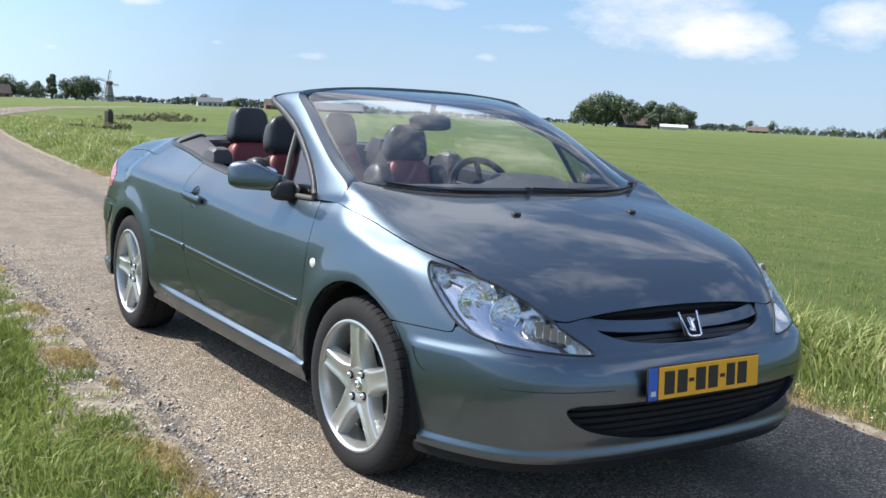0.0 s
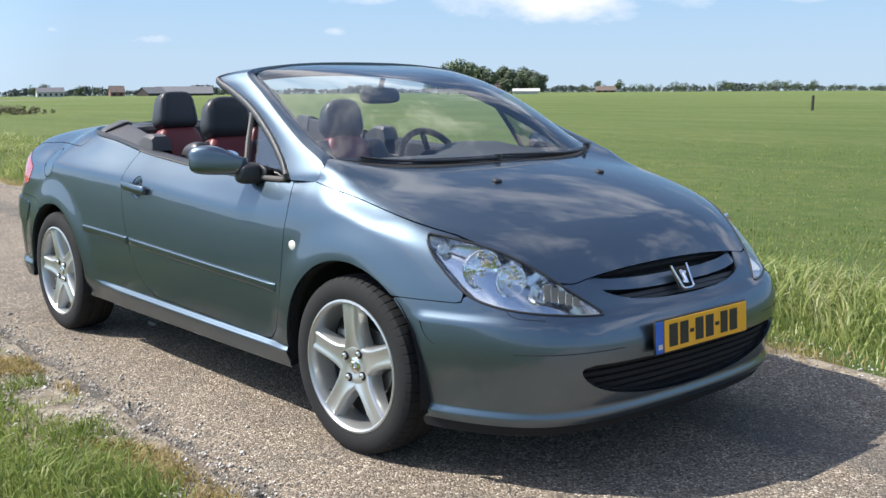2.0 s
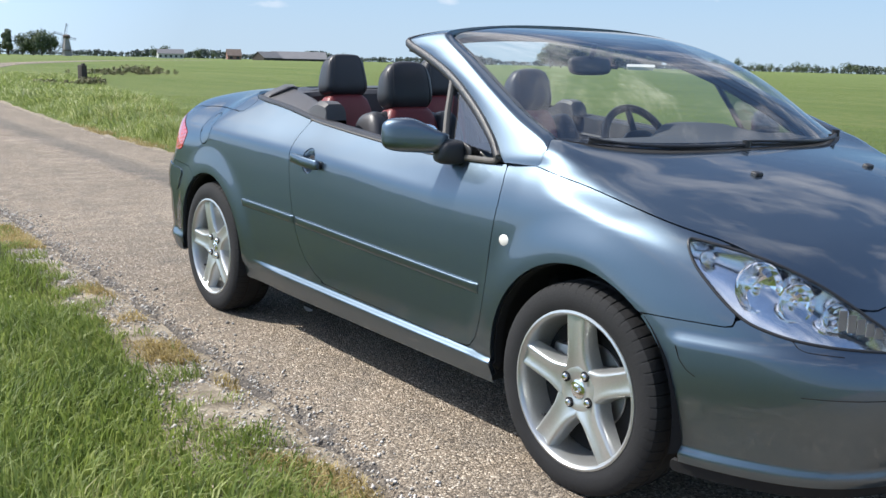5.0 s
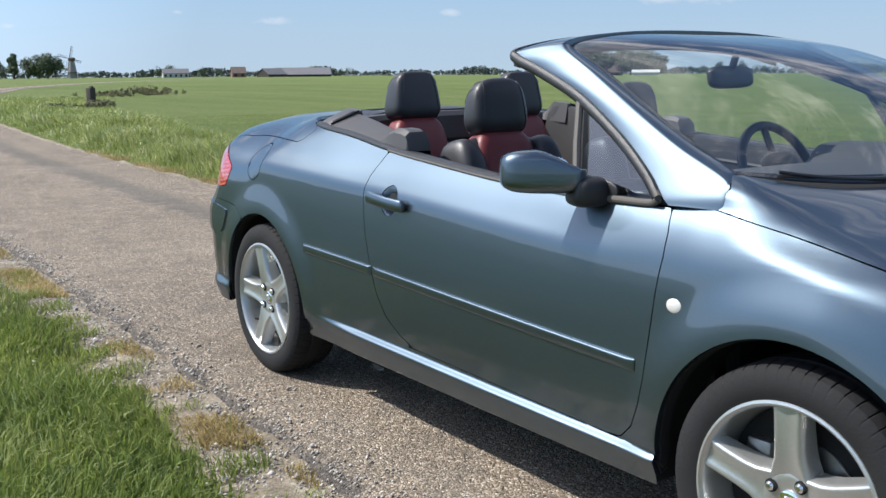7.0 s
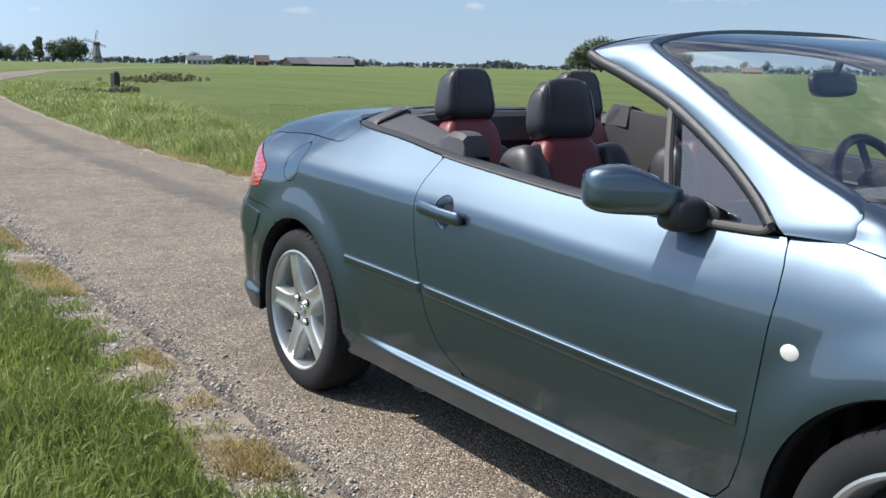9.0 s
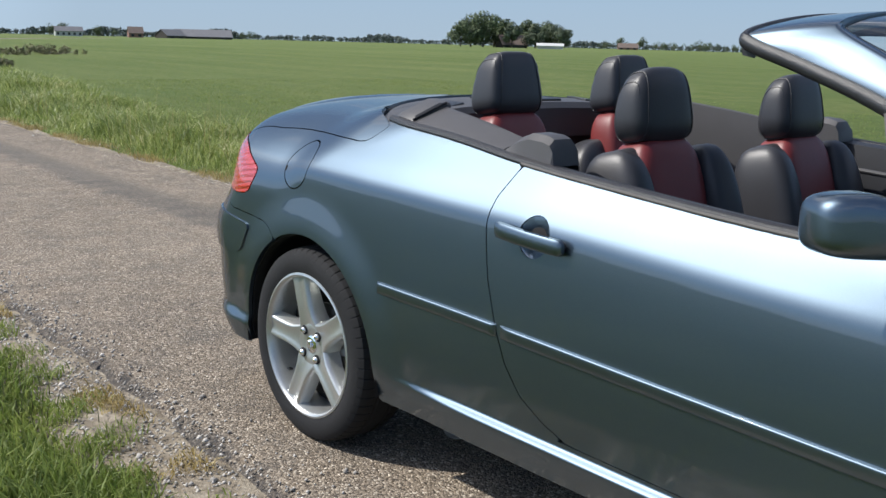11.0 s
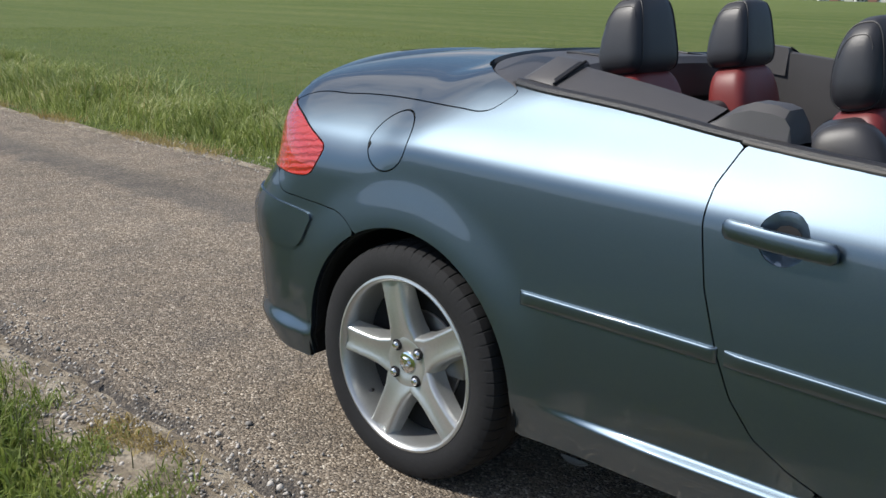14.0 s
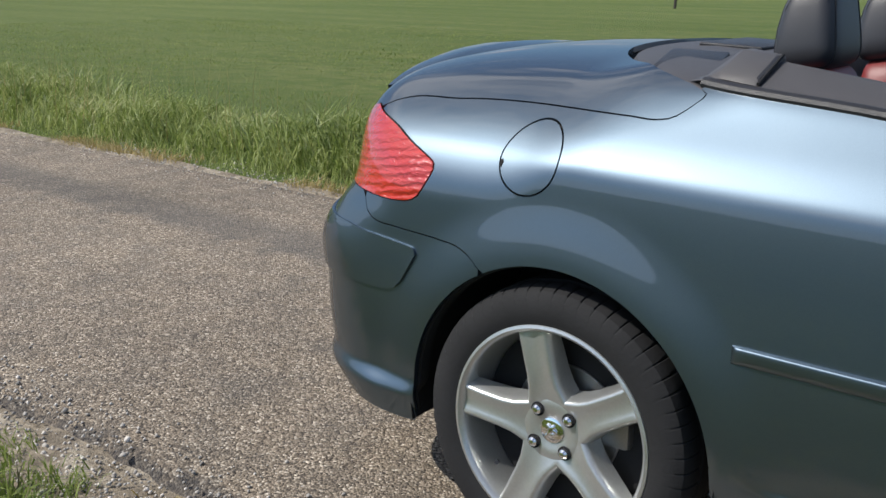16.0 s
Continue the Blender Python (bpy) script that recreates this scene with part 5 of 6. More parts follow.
def rear_seat(y, x, dz):
    back = part("rear_seat", pillow(.15, .54, .54, .45, pose(x + .02, y, .70 + dz, 0, -10, 0), 48, 28, .10), M_LEATHER, car, "black leather rear seat with a red centre panel")
    part("back_panel", pillow(.14, .27, .60, .45, pose(x + .052, y, .77 + dz, 0, -10, 0)), M_REDL, back, "red leather centre panel")
    part("seat_cushion", pillow(.46, .52, .16, .45, pose(x + .26, y, .50 + dz, 0, 6, 0)), M_LEATHER, back)
    headrest(x - .015, y, 1.150 + dz, .236, .196, .140, back, 9, .44, .28)


rear_seat(-.29, -.998, 0)
rear_seat(.26, -.992, -.006)
part("tunnel", pillow(1.2, .20, .26, .4, pose(.05, 0, .46)), M_GREYDASH, car)

# dashboard, binnacle, steering wheel, inner mirror
rows = []
for y in np.linspace(-.735, .735, 41):
    e = abs(y) / .735
    b = math.exp(-((y - .38) / .19)**4)
    rows.append([(1.10 - .10 * e * e, y, .955), (.95 - .06 * e, y, .975), (.80, y, .985 + .012 * b), (.68, y, .975 + .045 * b), (.60 - .05 * b, y, .955 + .062 * b), (.57 - .05 * b, y, .925 + .03 * b), (.60, y, .80), (.66, y, .55)])
part("dashboard", loft(rows), M_GREYDASH, car, "dark grey dashboard with an instrument hood")
sw = pose(.325, .38, .890, 0, 64, 0)
ring = [sw @ Vector((.185 * math.cos(a), .185 * math.sin(a), 0)) for a in np.linspace(0, 2 * math.pi, 49)]
wheel_ring = part("steering_wheel", tube(ring, .0165, 12, 1.0, sw.to_3x3() @ Vector((0, 0, 1))), M_LEATHER, car, "black leather steering wheel")
part("steering_hub", pillow(.15, .17, .06, .6, sw @ pose(0, 0, .015)), M_BLACK, wheel_ring)
for a in (90, -90, 180):
    v = Vector((math.cos(math.radians(a)), math.sin(math.radians(a)), 0))
    part("wheel_spoke", tube([sw @ (v * .06), sw @ (v * .178)], .018, 8, .5), M_BLACK, wheel_ring)
rvm = part("interior_mirror", pillow(.035, .235, .072, .5, pose(.405, 0, 1.232, 0, -12, 6)), M_BLACK, car, "black interior rear-view mirror")
part("mirror_stem", tube([(.41, 0, 1.26), (.43, 0, 1.315)], .012, 8), M_BLACK, rvm)


# ---- distance: farms, mill, trees ----
EYE0 = Vector((2.5, -2.8, 1.25))


def far_point(yaw, d):
    a = math.radians(yaw)
    x, y = EYE0.x - d * math.sin(a), EYE0.y + d * math.cos(a)
    return Vector((x, y, float(land(np.array(x), np.array(y)))))


def height_for(yaw, d, elev):
    """Height of a thing d metres off whose top stands at that elevation."""
    return d * math.tan(math.radians(elev)) + EYE0.z - far_point(yaw, d).z


def leaf_material(name, dark, light):
    m = bpy.data.materials.new(name)
    m.use_nodes = True
    t = m.node_tree
    b = t.nodes["Principled BSDF"]
    g = t.nodes.new("ShaderNodeNewGeometry")
    r = ramp_of(t, [(0, dark), (.6, tuple((a + c) / 2 for a, c in zip(dark, light))), (1, light)])
    link(t, g.outputs["Random Per Island"], r.inputs[0])
    co = t.nodes.new("ShaderNodeTexCoord")
    n = noise_of(t, co.outputs["Object"], 1.2, 4)
    lum = ramp_fac(t, n.outputs["Fac"], .3, .7, .75, 1.25)
    vm = t.nodes.new("ShaderNodeVectorMath"); vm.operation = "SCALE"
    link(t, r.outputs["Color"], vm.inputs[0]); link(t, lum, vm.inputs["Scale"])
    link(t, vm.outputs[0], b.inputs["Base Color"])
    b.inputs["Roughness"].default_value = .65
    b.inputs["Specular IOR Level"].default_value = .25
    return m


M_LEAF = leaf_material("tree_leaves", (.052, .076, .038), (.125, .155, .075))
M_LEAF2 = leaf_material("pale_tree_leaves", (.065, .088, .055), (.140, .165, .10))
# the far woods' leaf colour is greyed towards blue to paint in distance haze
M_FARWOOD = leaf_material("hazed_wood_leaves", (.062, .082, .078), (.115, .135, .12))
M_BUSH = leaf_material("bush_leaves", (.100, .105, .050), (.26, .24, .125))
M_BARK = mat("bark", (.10, .085, .065), .9, scale=3, vary=.3)
M_ROOF = mat("roof_tiles", (.16, .12, .10), .8, scale=.6, vary=.2, fine=6)
M_ROOFGREY = mat("grey_sheet_roof", (.15, .15, .16), .9, scale=.4, vary=.15, fine=5)
M_BRICK = mat("farm_brick", (.24, .13, .10), .85, scale=.8, vary=.2, fine=9)
M_WHITEWALL = mat("white_wall", (.52, .52, .50), .8, scale=.5, vary=.1)
M_GREYWOOD = mat("weathered_wood", (.050, .043, .036), .85, scale=4, vary=.3, bump=.4)
M_PANE = mat("dark_pane", (.03, .035, .04), .15, scale=2)


def big_mesh(name, V, F, material):
    """A mesh straight from arrays of vertices and triangles."""
    V, F = np.asarray(V, np.float32), np.asarray(F, np.int32)
    me = bpy.data.meshes.new(name)
    me.vertices.add(len(V)); me.vertices.foreach_set("co", V.ravel())
    me.loops.add(F.size); me.loops.foreach_set("vertex_index", F.ravel())
    me.polygons.add(len(F)); me.polygons.foreach_set("loop_start", np.arange(0, F.size, F.shape[1], dtype=np.int32))
    me.update(calc_edges=True)
    me.validate()
    me.materials.append(material)
    return new(name, me)


def leaf_cloud(rng, centres, radii, count, size):
    """Leaf quads scattered over the outside of several lumps."""
    c = rng.integers(0, len(centres), count)
    d = rng.normal(size=(count, 3)); d /= np.linalg.norm(d, axis=1, keepdims=True)
    r = radii[c] * rng.uniform(.55, 1.08, (count, 1))**.6
    p = centres[c] + d * r
    a = rng.normal(size=(count, 3)); a -= d * (a * d).sum(1, keepdims=True) * .6
    a /= np.linalg.norm(a, axis=1, keepdims=True)
    b = np.cross(d, a); b /= np.maximum(np.linalg.norm(b, axis=1, keepdims=True), .05)
    s = size * rng.uniform(.6, 1.4, (count, 1))
    V = np.stack([p - a*s, p + b*s*.6, p + a*s, p - b*s*.6], 1).reshape(-1, 3)
    F = np.arange(count * 4).reshape(-1, 4)
    return V, F


def build_tree(pos, h, w, seed, leaves=1500, material=None, label="broad leafy farmyard tree"):
    rng = np.random.default_rng(seed)
    t = thing("tree", label, "tree", "farmyard trees", at=pos)
    bms = [tube([(0, 0, 0), (.1 * w * .1, 0, h * .25), (0, .03 * w, h * .5)], lambda f: .035 * h * (1 - .6 * f), 8)]
    lumps, rad = [], []
    for k in range(9):
        a = rng.uniform(0, 6.28)
        q = rng.uniform(.1, .42) * w
        z = rng.uniform(.32, .76) * h
        e = (math.cos(a) * q, math.sin(a) * q, z)
        bms.append(tube([(0, 0, h * rng.uniform(.2, .4)), (e[0] * .5, e[1] * .5, z * .75), e], lambda f: .012 * h * (1 - .7 * f), 6))
        lumps.append(e); rad.append([rng.uniform(.20, .32) * min(w, h)])
    lumps.append((0, 0, h * .8)); rad.append([.28 * min(w, h)])
    o = part("trunk", join(*bms), M_BARK, t)
    V, F = leaf_cloud(rng, np.array(lumps), np.array(rad), leaves, .036 * h)
    V[:, 2] = np.maximum(V[:, 2], .06 * h)
    c = big_mesh("crown", V, F, material or M_LEAF)
    c.parent = t


def gable(name, label, yaw, d, length, depth, wall_h, roof_h, turn, wall_mat, roof_mat, windows=0, category="house"):
    """A farm building with walls, an overhanging pitched roof, and openings."""
    p = far_point(yaw, d)
    t = thing(name, label, category, at=p - Vector((0, 0, .3)))
    t.rotation_euler = (0, 0, radians(yaw + turn))
    L, D = length / 2, depth / 2
    prof = [(-D, 0), (-D, wall_h), (0, wall_h + roof_h), (D, wall_h), (D, 0)]
    part("wall", loft([[(-L, y, z) for y, z in prof], [(L, y, z) for y, z in prof]], True, True), wall_mat, t, smooth=False)
    o, k = .5, roof_h / D
    for s in (-1, 1):
        rows = []
        for x in (-L - .4, L + .4):
            rows.append([(x, 0, wall_h + roof_h + .12), (x, s * (D + o), wall_h - o * k + .12), (x, s * (D + o), wall_h - o * k - .1), (x, 0, wall_h + roof_h - .1)])
        part("roof", loft(rows, True, True), roof_mat, t, smooth=False)
    for i in range(windows):
        x = -L + length * (i + .5) / windows
        part("window", rbox(length / windows * .45, .12, wall_h * .45, 0, 1, pose(x, -D - .02, wall_h * .5)), M_PANE, t, smooth=False)
    return t


def build_mill():
    d = 800
    p = far_point(74.1, d)
    t = thing("windmill", "distant grey smock windmill with four sails", "windmill", at=p)
    t.rotation_euler = (0, 0, radians(74.1 - 25))
    n = 8
    rows = []
    for r, z in ((3.7, 0), (3.4, 3.5), (2.5, 9), (1.9, 12.5)):
        rows.append([(r * math.cos(2*math.pi*k/n), r * math.sin(2*math.pi*k/n), z) for k in range(n)])
    part("tower", loft(rows, True, True), mat("mill_thatch", (.27, .26, .25), .9, scale=.5, vary=.2), t, smooth=False)
    part("gallery", revolve([(3.3, .1), (4.5, .1), (4.5, -.3), (3.2, -.3)], 24, pose(0, 0, 4.2, 90, 0, 0)), M_GREYWOOD, t)
    part("cap", pillow(5.0, 3.8, 3.2, .7, pose(0, 0, 13.4)), M_ROOF, t)
    for k in range(4):
        m = pose(0, -3.4, 14.0) @ pose(0, 0, 0, 0, 12 + 90 * k, 0)
        sail = part("sail", rbox(.34, .34, 8.6, .03, 1, m @ pose(0, 0, 4.6)), M_GREYWOOD, t)
        bars = [rbox(1.5, .1, .12, 0, 1, m @ pose(.8, 0, z)) for z in np.linspace(1.6, 8.6, 12)]
        bars.append(rbox(.12, .1, 7.2, 0, 1, m @ pose(1.5, 0, 5.1)))
        part("sail_lattice", join(*bars), M_GREYWOOD, sail, smooth=False)


def build_far():
    # farm with tall trees on the field's far side
    for i, (yaw, el, w, mt) in enumerate(((48.75, .75, 8, 0), (48.2, 1.12, 10, 0), (47.55, 1.28, 12, 0), (46.95, 1.10, 9, 0), (46.3, .98, 6, 0), (46.0, .86, 5, 1), (45.2, .98, 6, 0), (44.75, .80, 6, 1), (44.2, .86, 7, 0), (43.7, .72, 7, 1), (43.35, .60, 5, 1), (45.35, .6, 5, 0))):
        d = 420 + (i * 37 % 23)
        build_tree(far_point(yaw, d), height_for(yaw, d, el) * 1.0, w * 1.45, 20 + i, 2600, M_LEAF2 if mt else M_LEAF)
    gable("farmhouse", "farmhouse with a large dark roof among trees", 46.05, 428, 10, 9, 1.8, 3.4, 20, M_GREYWOOD, M_ROOF, 3)
    gable("shed", "low white shed beside the farm trees", 43.95, 400, 9.5, 5, 1.5, .8, 0, M_WHITEWALL, M_WHITEWALL, 0, "shed")
    # village on the horizon
    for i, yaw in enumerate((23.3, 22.7, 22.0, 21.55, 20.9, 20.3, 19.7, 19.0)):
        gable("village_house", "far village house with a pale gable", yaw, 940 + 17 * (i % 3), 7 + i % 3, 7, 2.8, 4.2, 78 if i % 3 else 15, M_WHITEWALL if i % 3 != 1 else M_BRICK, M_ROOF, 2)
    gable("farmhouse", "low red-roofed farmhouse on the horizon", 39.8, 880, 16, 8, 2.2, 3.2, 5, M_BRICK, M_ROOF, 3)
    # trees and houses by the mill
    for i, (yaw, el, w) in enumerate(((78.2, .36, 8), (77.6, .45, 6), (76.85, .92, 5), (76.9, .5, 5), (76.2, .62, 8), (75.7, .68, 9), (75.3, .80, 11), (74.9, .66, 9), (77.5, .2, 7), (79.0, .62, 12), (78.75, .4, 10), (80.2, .6, 12))):
        d = 690 + (i * 29 % 31)
        build_tree(far_point(yaw, d), height_for(yaw, d, el), w * 1.5, 60 + i, 1700, M_LEAF, "tall leafy tree near the windmill")
    build_mill()
    gable("farmhouse", "far brick house with a brown roof", 79.5, 690, 15, 9, 3, 5, 15, M_BRICK, M_ROOF, 3)
    gable("farmhouse", "white farmhouse with a long grey roof", 69.0, 700, 16, 9, 3.4, 2.6, 5, M_WHITEWALL, M_ROOFGREY, 5)
    gable("farmhouse", "small brick house with a steep brown roof", 65.75, 690, 8.6, 8, 3.2, 3.6, 8, M_BRICK, M_ROOF, 2)
    gable("barn", "wide grey-roofed cattle barn", 62.35, 720, 36, 22, 1.9, 4.4, 4, M_GREYWOOD, M_ROOFGREY, 6, "barn")
    gable("barn", "grey-roofed barn end with a pale gable", 64.0, 700, 15, 12, 2.2, 3.6, 40, M_GREYWOOD, M_ROOFGREY, 2, "barn")
    for i, (yaw, el, w) in enumerate(((69.9, .12, 7), (69.3, .22, 7), (67.6, .06, 7), (66.8, .0, 5), (59.9, .0, 8), (60.3, -.06, 6), (67.55, .06, 6))):
        build_tree(far_point(yaw, 720), height_for(yaw, 720, el), w, 90 + i, 700, M_LEAF, "small leafy tree by the far farms")
    p = far_point(70.75, 640)
    pole = thing("mast", "thin pale telegraph mast in the meadow", "mast", at=p)
    part("pole", tube([(0, 0, 0), (0, 0, height_for(70.75, 640, .36))], .22, 8), M_WHITEWALL, pole)
    # lone bushes, a tower-like poplar and larger clumps along the right-hand horizon
    for i, (yaw, el, w) in enumerate(((41.0, .0, 8), (40.1, .16, 5), (39.05, .24, 4), (38.2, .0, 10), (37.4, -.02, 10), (36.1, .10, 9), (35.6, .04, 8), (34.4, -.06, 8), (33.6, .12, 6), (33.2, .0, 7), (31.6, .08, 8), (31.0, .16, 10), (30.4, .10, 9), (29.2, .12, 5), (28.2, -.06, 10), (27.2, -.1, 10), (26.0, -.08, 10), (24.6, -.1, 12))):
        d = 900
        build_tree(far_point(yaw, d), height_for(yaw, d, el), w * 2.2, 120 + i, 1100, M_LEAF, "dark clump of trees on the horizon")
    # continuous far woods
    rng = np.random.default_rng(7)
    Vs, Fs, n = [], [], 0
    for yaw in np.arange(-20, 140, .14):
        y2 = yaw + rng.normal(0, .05)
        d = 1250 + rng.uniform(-80, 120)
        p = far_point(y2, d)
        h = (3.8 + 5.0 * abs(noise.noise(Vector((yaw * .35, 0, 0)))) * 2 + rng.uniform(0, 1.6)) * 1.0
        lumps = np.array([[p.x + rng.normal(0, 2.5), p.y + rng.normal(0, 2.5), p.z + h * f] for f in (.3, .55, .7)])
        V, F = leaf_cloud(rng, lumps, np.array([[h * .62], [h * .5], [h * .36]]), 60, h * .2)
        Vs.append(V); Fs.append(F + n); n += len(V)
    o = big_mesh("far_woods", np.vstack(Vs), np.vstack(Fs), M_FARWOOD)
    tagged(o, "low line of far woods on the horizon, tinted as if hazy", "woods", kind="stuff")


def build_bush(pos, w, h, seed, label, n=900):
    rng = np.random.default_rng(seed)
    t = thing("bush", label, "bush", at=pos)
    lumps = np.array([[rng.normal(0, .28) * w, rng.normal(0, .16) * w, rng.uniform(.05, .55) * h] for _ in range(46)])
    rad = rng.uniform(.12, .42, (46, 1)) * h
    V, F = leaf_cloud(rng, lumps, rad, n * 3, .038)
    V[:, 2] = np.maximum(V[:, 2], .005)
    c = big_mesh("foliage", V, F, M_BUSH); c.parent = t
    part("stem", join(*[tube([(0, 0, -.02), tuple(l)], .012, 5) for l in lumps[:14]]), M_BARK, t)


def ground_at(x, y):
    return Vector((x, y, float(land(np.array(x), np.array(y)))))


build_far()
post = thing("gate_post", "old weathered wooden gate post by the ditch", "post", at=ground_at(-34.0, 8.3))
part("post", rbox(.25, .23, .78, .03, 2, pose(0, 0, .36, 2, 1, 20)), M_GREYWOOD, post)
part("post_cap", pillow(.15, .12, .10, .6, pose(.02, .02, .76, 0, 0, 15)), M_GREYWOOD, post)
build_bush(ground_at(-33.6, 8.4), 1.5, .42, 1, "scrubby dark bush round the old post", 1200)
build_bush(ground_at(-34.6, 7.2), 2.0, .26, 2, "brown dry reeds at the ditch side", 900)
build_bush(ground_at(-53.0, 17.2), 3.6, .62, 3, "brown-green bramble bush in the meadow", 1200)
build_bush(ground_at(-51.5, 14.8), 4.6, .40, 4, "low brown weeds in the rough meadow", 900)
stake = thing("stake", "short wooden stake in the pasture", "post", at=ground_at(-23, 45.5))
part("stake_post", rbox(.12, .12, .75, .02, 1, pose(0, 0, .37, 2, 3, 0)), M_GREYWOOD, stake)


# ---- verges: soil, gravel, grass ----
def soil_material():
    m = bpy.data.materials.new("sandy_verge_soil")
    m.use_nodes = True
    t = m.node_tree
    b = t.nodes["Principled BSDF"]
    co = t.nodes.new("ShaderNodeTexCoord")
    n1 = noise_of(t, co.outputs["Object"], 9, 8, .65)
    n2 = noise_of(t, co.outputs["Object"], 60, 5, .7)
    r = ramp_of(t, [(.28, (.11, .088, .060)), (.5, (.26, .215, .155)), (.74, (.50, .44, .345))])
    link(t, n1.outputs["Fac"], r.inputs[0])
    lum = ramp_fac(t, n2.outputs["Fac"], .25, .75, .55, 1.4)
    vm = t.nodes.new("ShaderNodeVectorMath"); vm.operation = "SCALE"
    link(t, r.outputs["Color"], vm.inputs[0]); link(t, lum, vm.inputs["Scale"])
    link(t, vm.outputs[0], b.inputs["Base Color"])
    b.inputs["Roughness"].default_value = .95
    bp = t.nodes.new("ShaderNodeBump"); bp.inputs["Strength"].default_value = 1; bp.inputs["Distance"].default_value = .012
    link(t, n2.outputs["Fac"], bp.inputs["Height"]); link(t, bp.outputs[0], b.inputs["Normal"])
    return m


def grass_material(name, stops, rough=.55):
    m = bpy.data.materials.new(name)
    m.use_nodes = True
    t = m.node_tree
    b = t.nodes["Principled BSDF"]
    g = t.nodes.new("ShaderNodeNewGeometry")
    co = t.nodes.new("ShaderNodeTexCoord")
    n = noise_of(t, co.outputs["Object"], 1.3, 4)
    add = t.nodes.new("ShaderNodeMath"); add.operation = "MULTIPLY_ADD"; add.inputs[1].default_value = .62
    link(t, g.outputs["Random Per Island"], add.inputs[0])
    sc = ramp_fac(t, n.outputs["Fac"], .3, .7, 0, .38)
    link(t, sc, add.inputs[2])
    r = ramp_of(t, stops)
    link(t, add.outputs[0], r.inputs[0])
    link(t, r.outputs["Color"], b.inputs["Base Color"])
    b.inputs["Roughness"].default_value = rough
    b.inputs["Specular IOR Level"].default_value = .35
    tr = t.nodes.new("ShaderNodeBsdfTranslucent")
    link(t, r.outputs["Color"], tr.inputs[0])
    mx = t.nodes.new("ShaderNodeMixShader"); mx.inputs[0].default_value = .42
    out = t.nodes["Material Output"]
    link(t, b.outputs[0], mx.inputs[1]); link(t, tr.outputs[0], mx.inputs[2]); link(t, mx.outputs[0], out.inputs[0])
    return m


M_SOIL = soil_material()
M_GRASS = grass_material("verge_grass", [(0, (.078, .118, .024)), (.4, (.180, .245, .052)), (.8, (.315, .36, .105)), (1, (.60, .54, .31))])
M_TALL = grass_material("tall_grass", [(0, (.095, .140, .032)), (.35, (.215, .275, .068)), (.74, (.41, .455, .17)), (1, (.78, .72, .46))], .42)
M_DRY = grass_material("dry_grass", [(0, (.22, .165, .06)), (.5, (.40, .31, .125)), (1, (.60, .50, .27))])
M_STONE = mat("gravel", (.44, .41, .37), .85, scale=20, vary=.3, island=.5)


def blades(rng, x, y, h, w, lean, z0=None):
    """Bent blades at the given feet: arrays of vertices and triangles."""
    n = len(x)
    z = land(x, y) if z0 is None else z0
    a = rng.uniform(0, 2*np.pi, n)
    ca, sa = np.cos(a), np.sin(a)
    b = 7.5 * clump(x, y, 2.4, 21) + rng.normal(0, 1.5, n)
    lx, ly = np.cos(b) * lean * h, np.sin(b) * lean * h
    base = np.stack([x, y, z - .01], 1)
    side = np.stack([ca * w, sa * w, 0 * w], 1)
    mid = base + np.stack([lx * .35, ly * .35, h * .58], 1)
    tip = base + np.stack([lx, ly, h * (1 - .35 * lean)], 1)
    V = np.stack([base - side, base + side, mid - side * .8, mid + side * .8, tip], 1).reshape(-1, 3)
    k = np.arange(n)[:, None] * 5
    F = np.concatenate([k + [0, 1, 3], k + [0, 3, 2], k + [2, 3, 4]], 1).reshape(-1, 3)
    return V, F


def near_edge(x):
    return road_mid(x) - 1.42


def far_edge(x):
    return road_mid(x) + 1.42


def clump(x, y, s, seed):
    """Smooth patches between 0 and 1."""
    r = np.random.default_rng(seed)
    out = np.zeros_like(x)
    for k in range(7):
        a, f, p = r.uniform(0, 6.28), s * r.uniform(.5, 2.2), r.uniform(0, 6.28)
        out += np.sin((x * math.cos(a) + y * math.sin(a)) * f + p)
    return .5 + out / 7


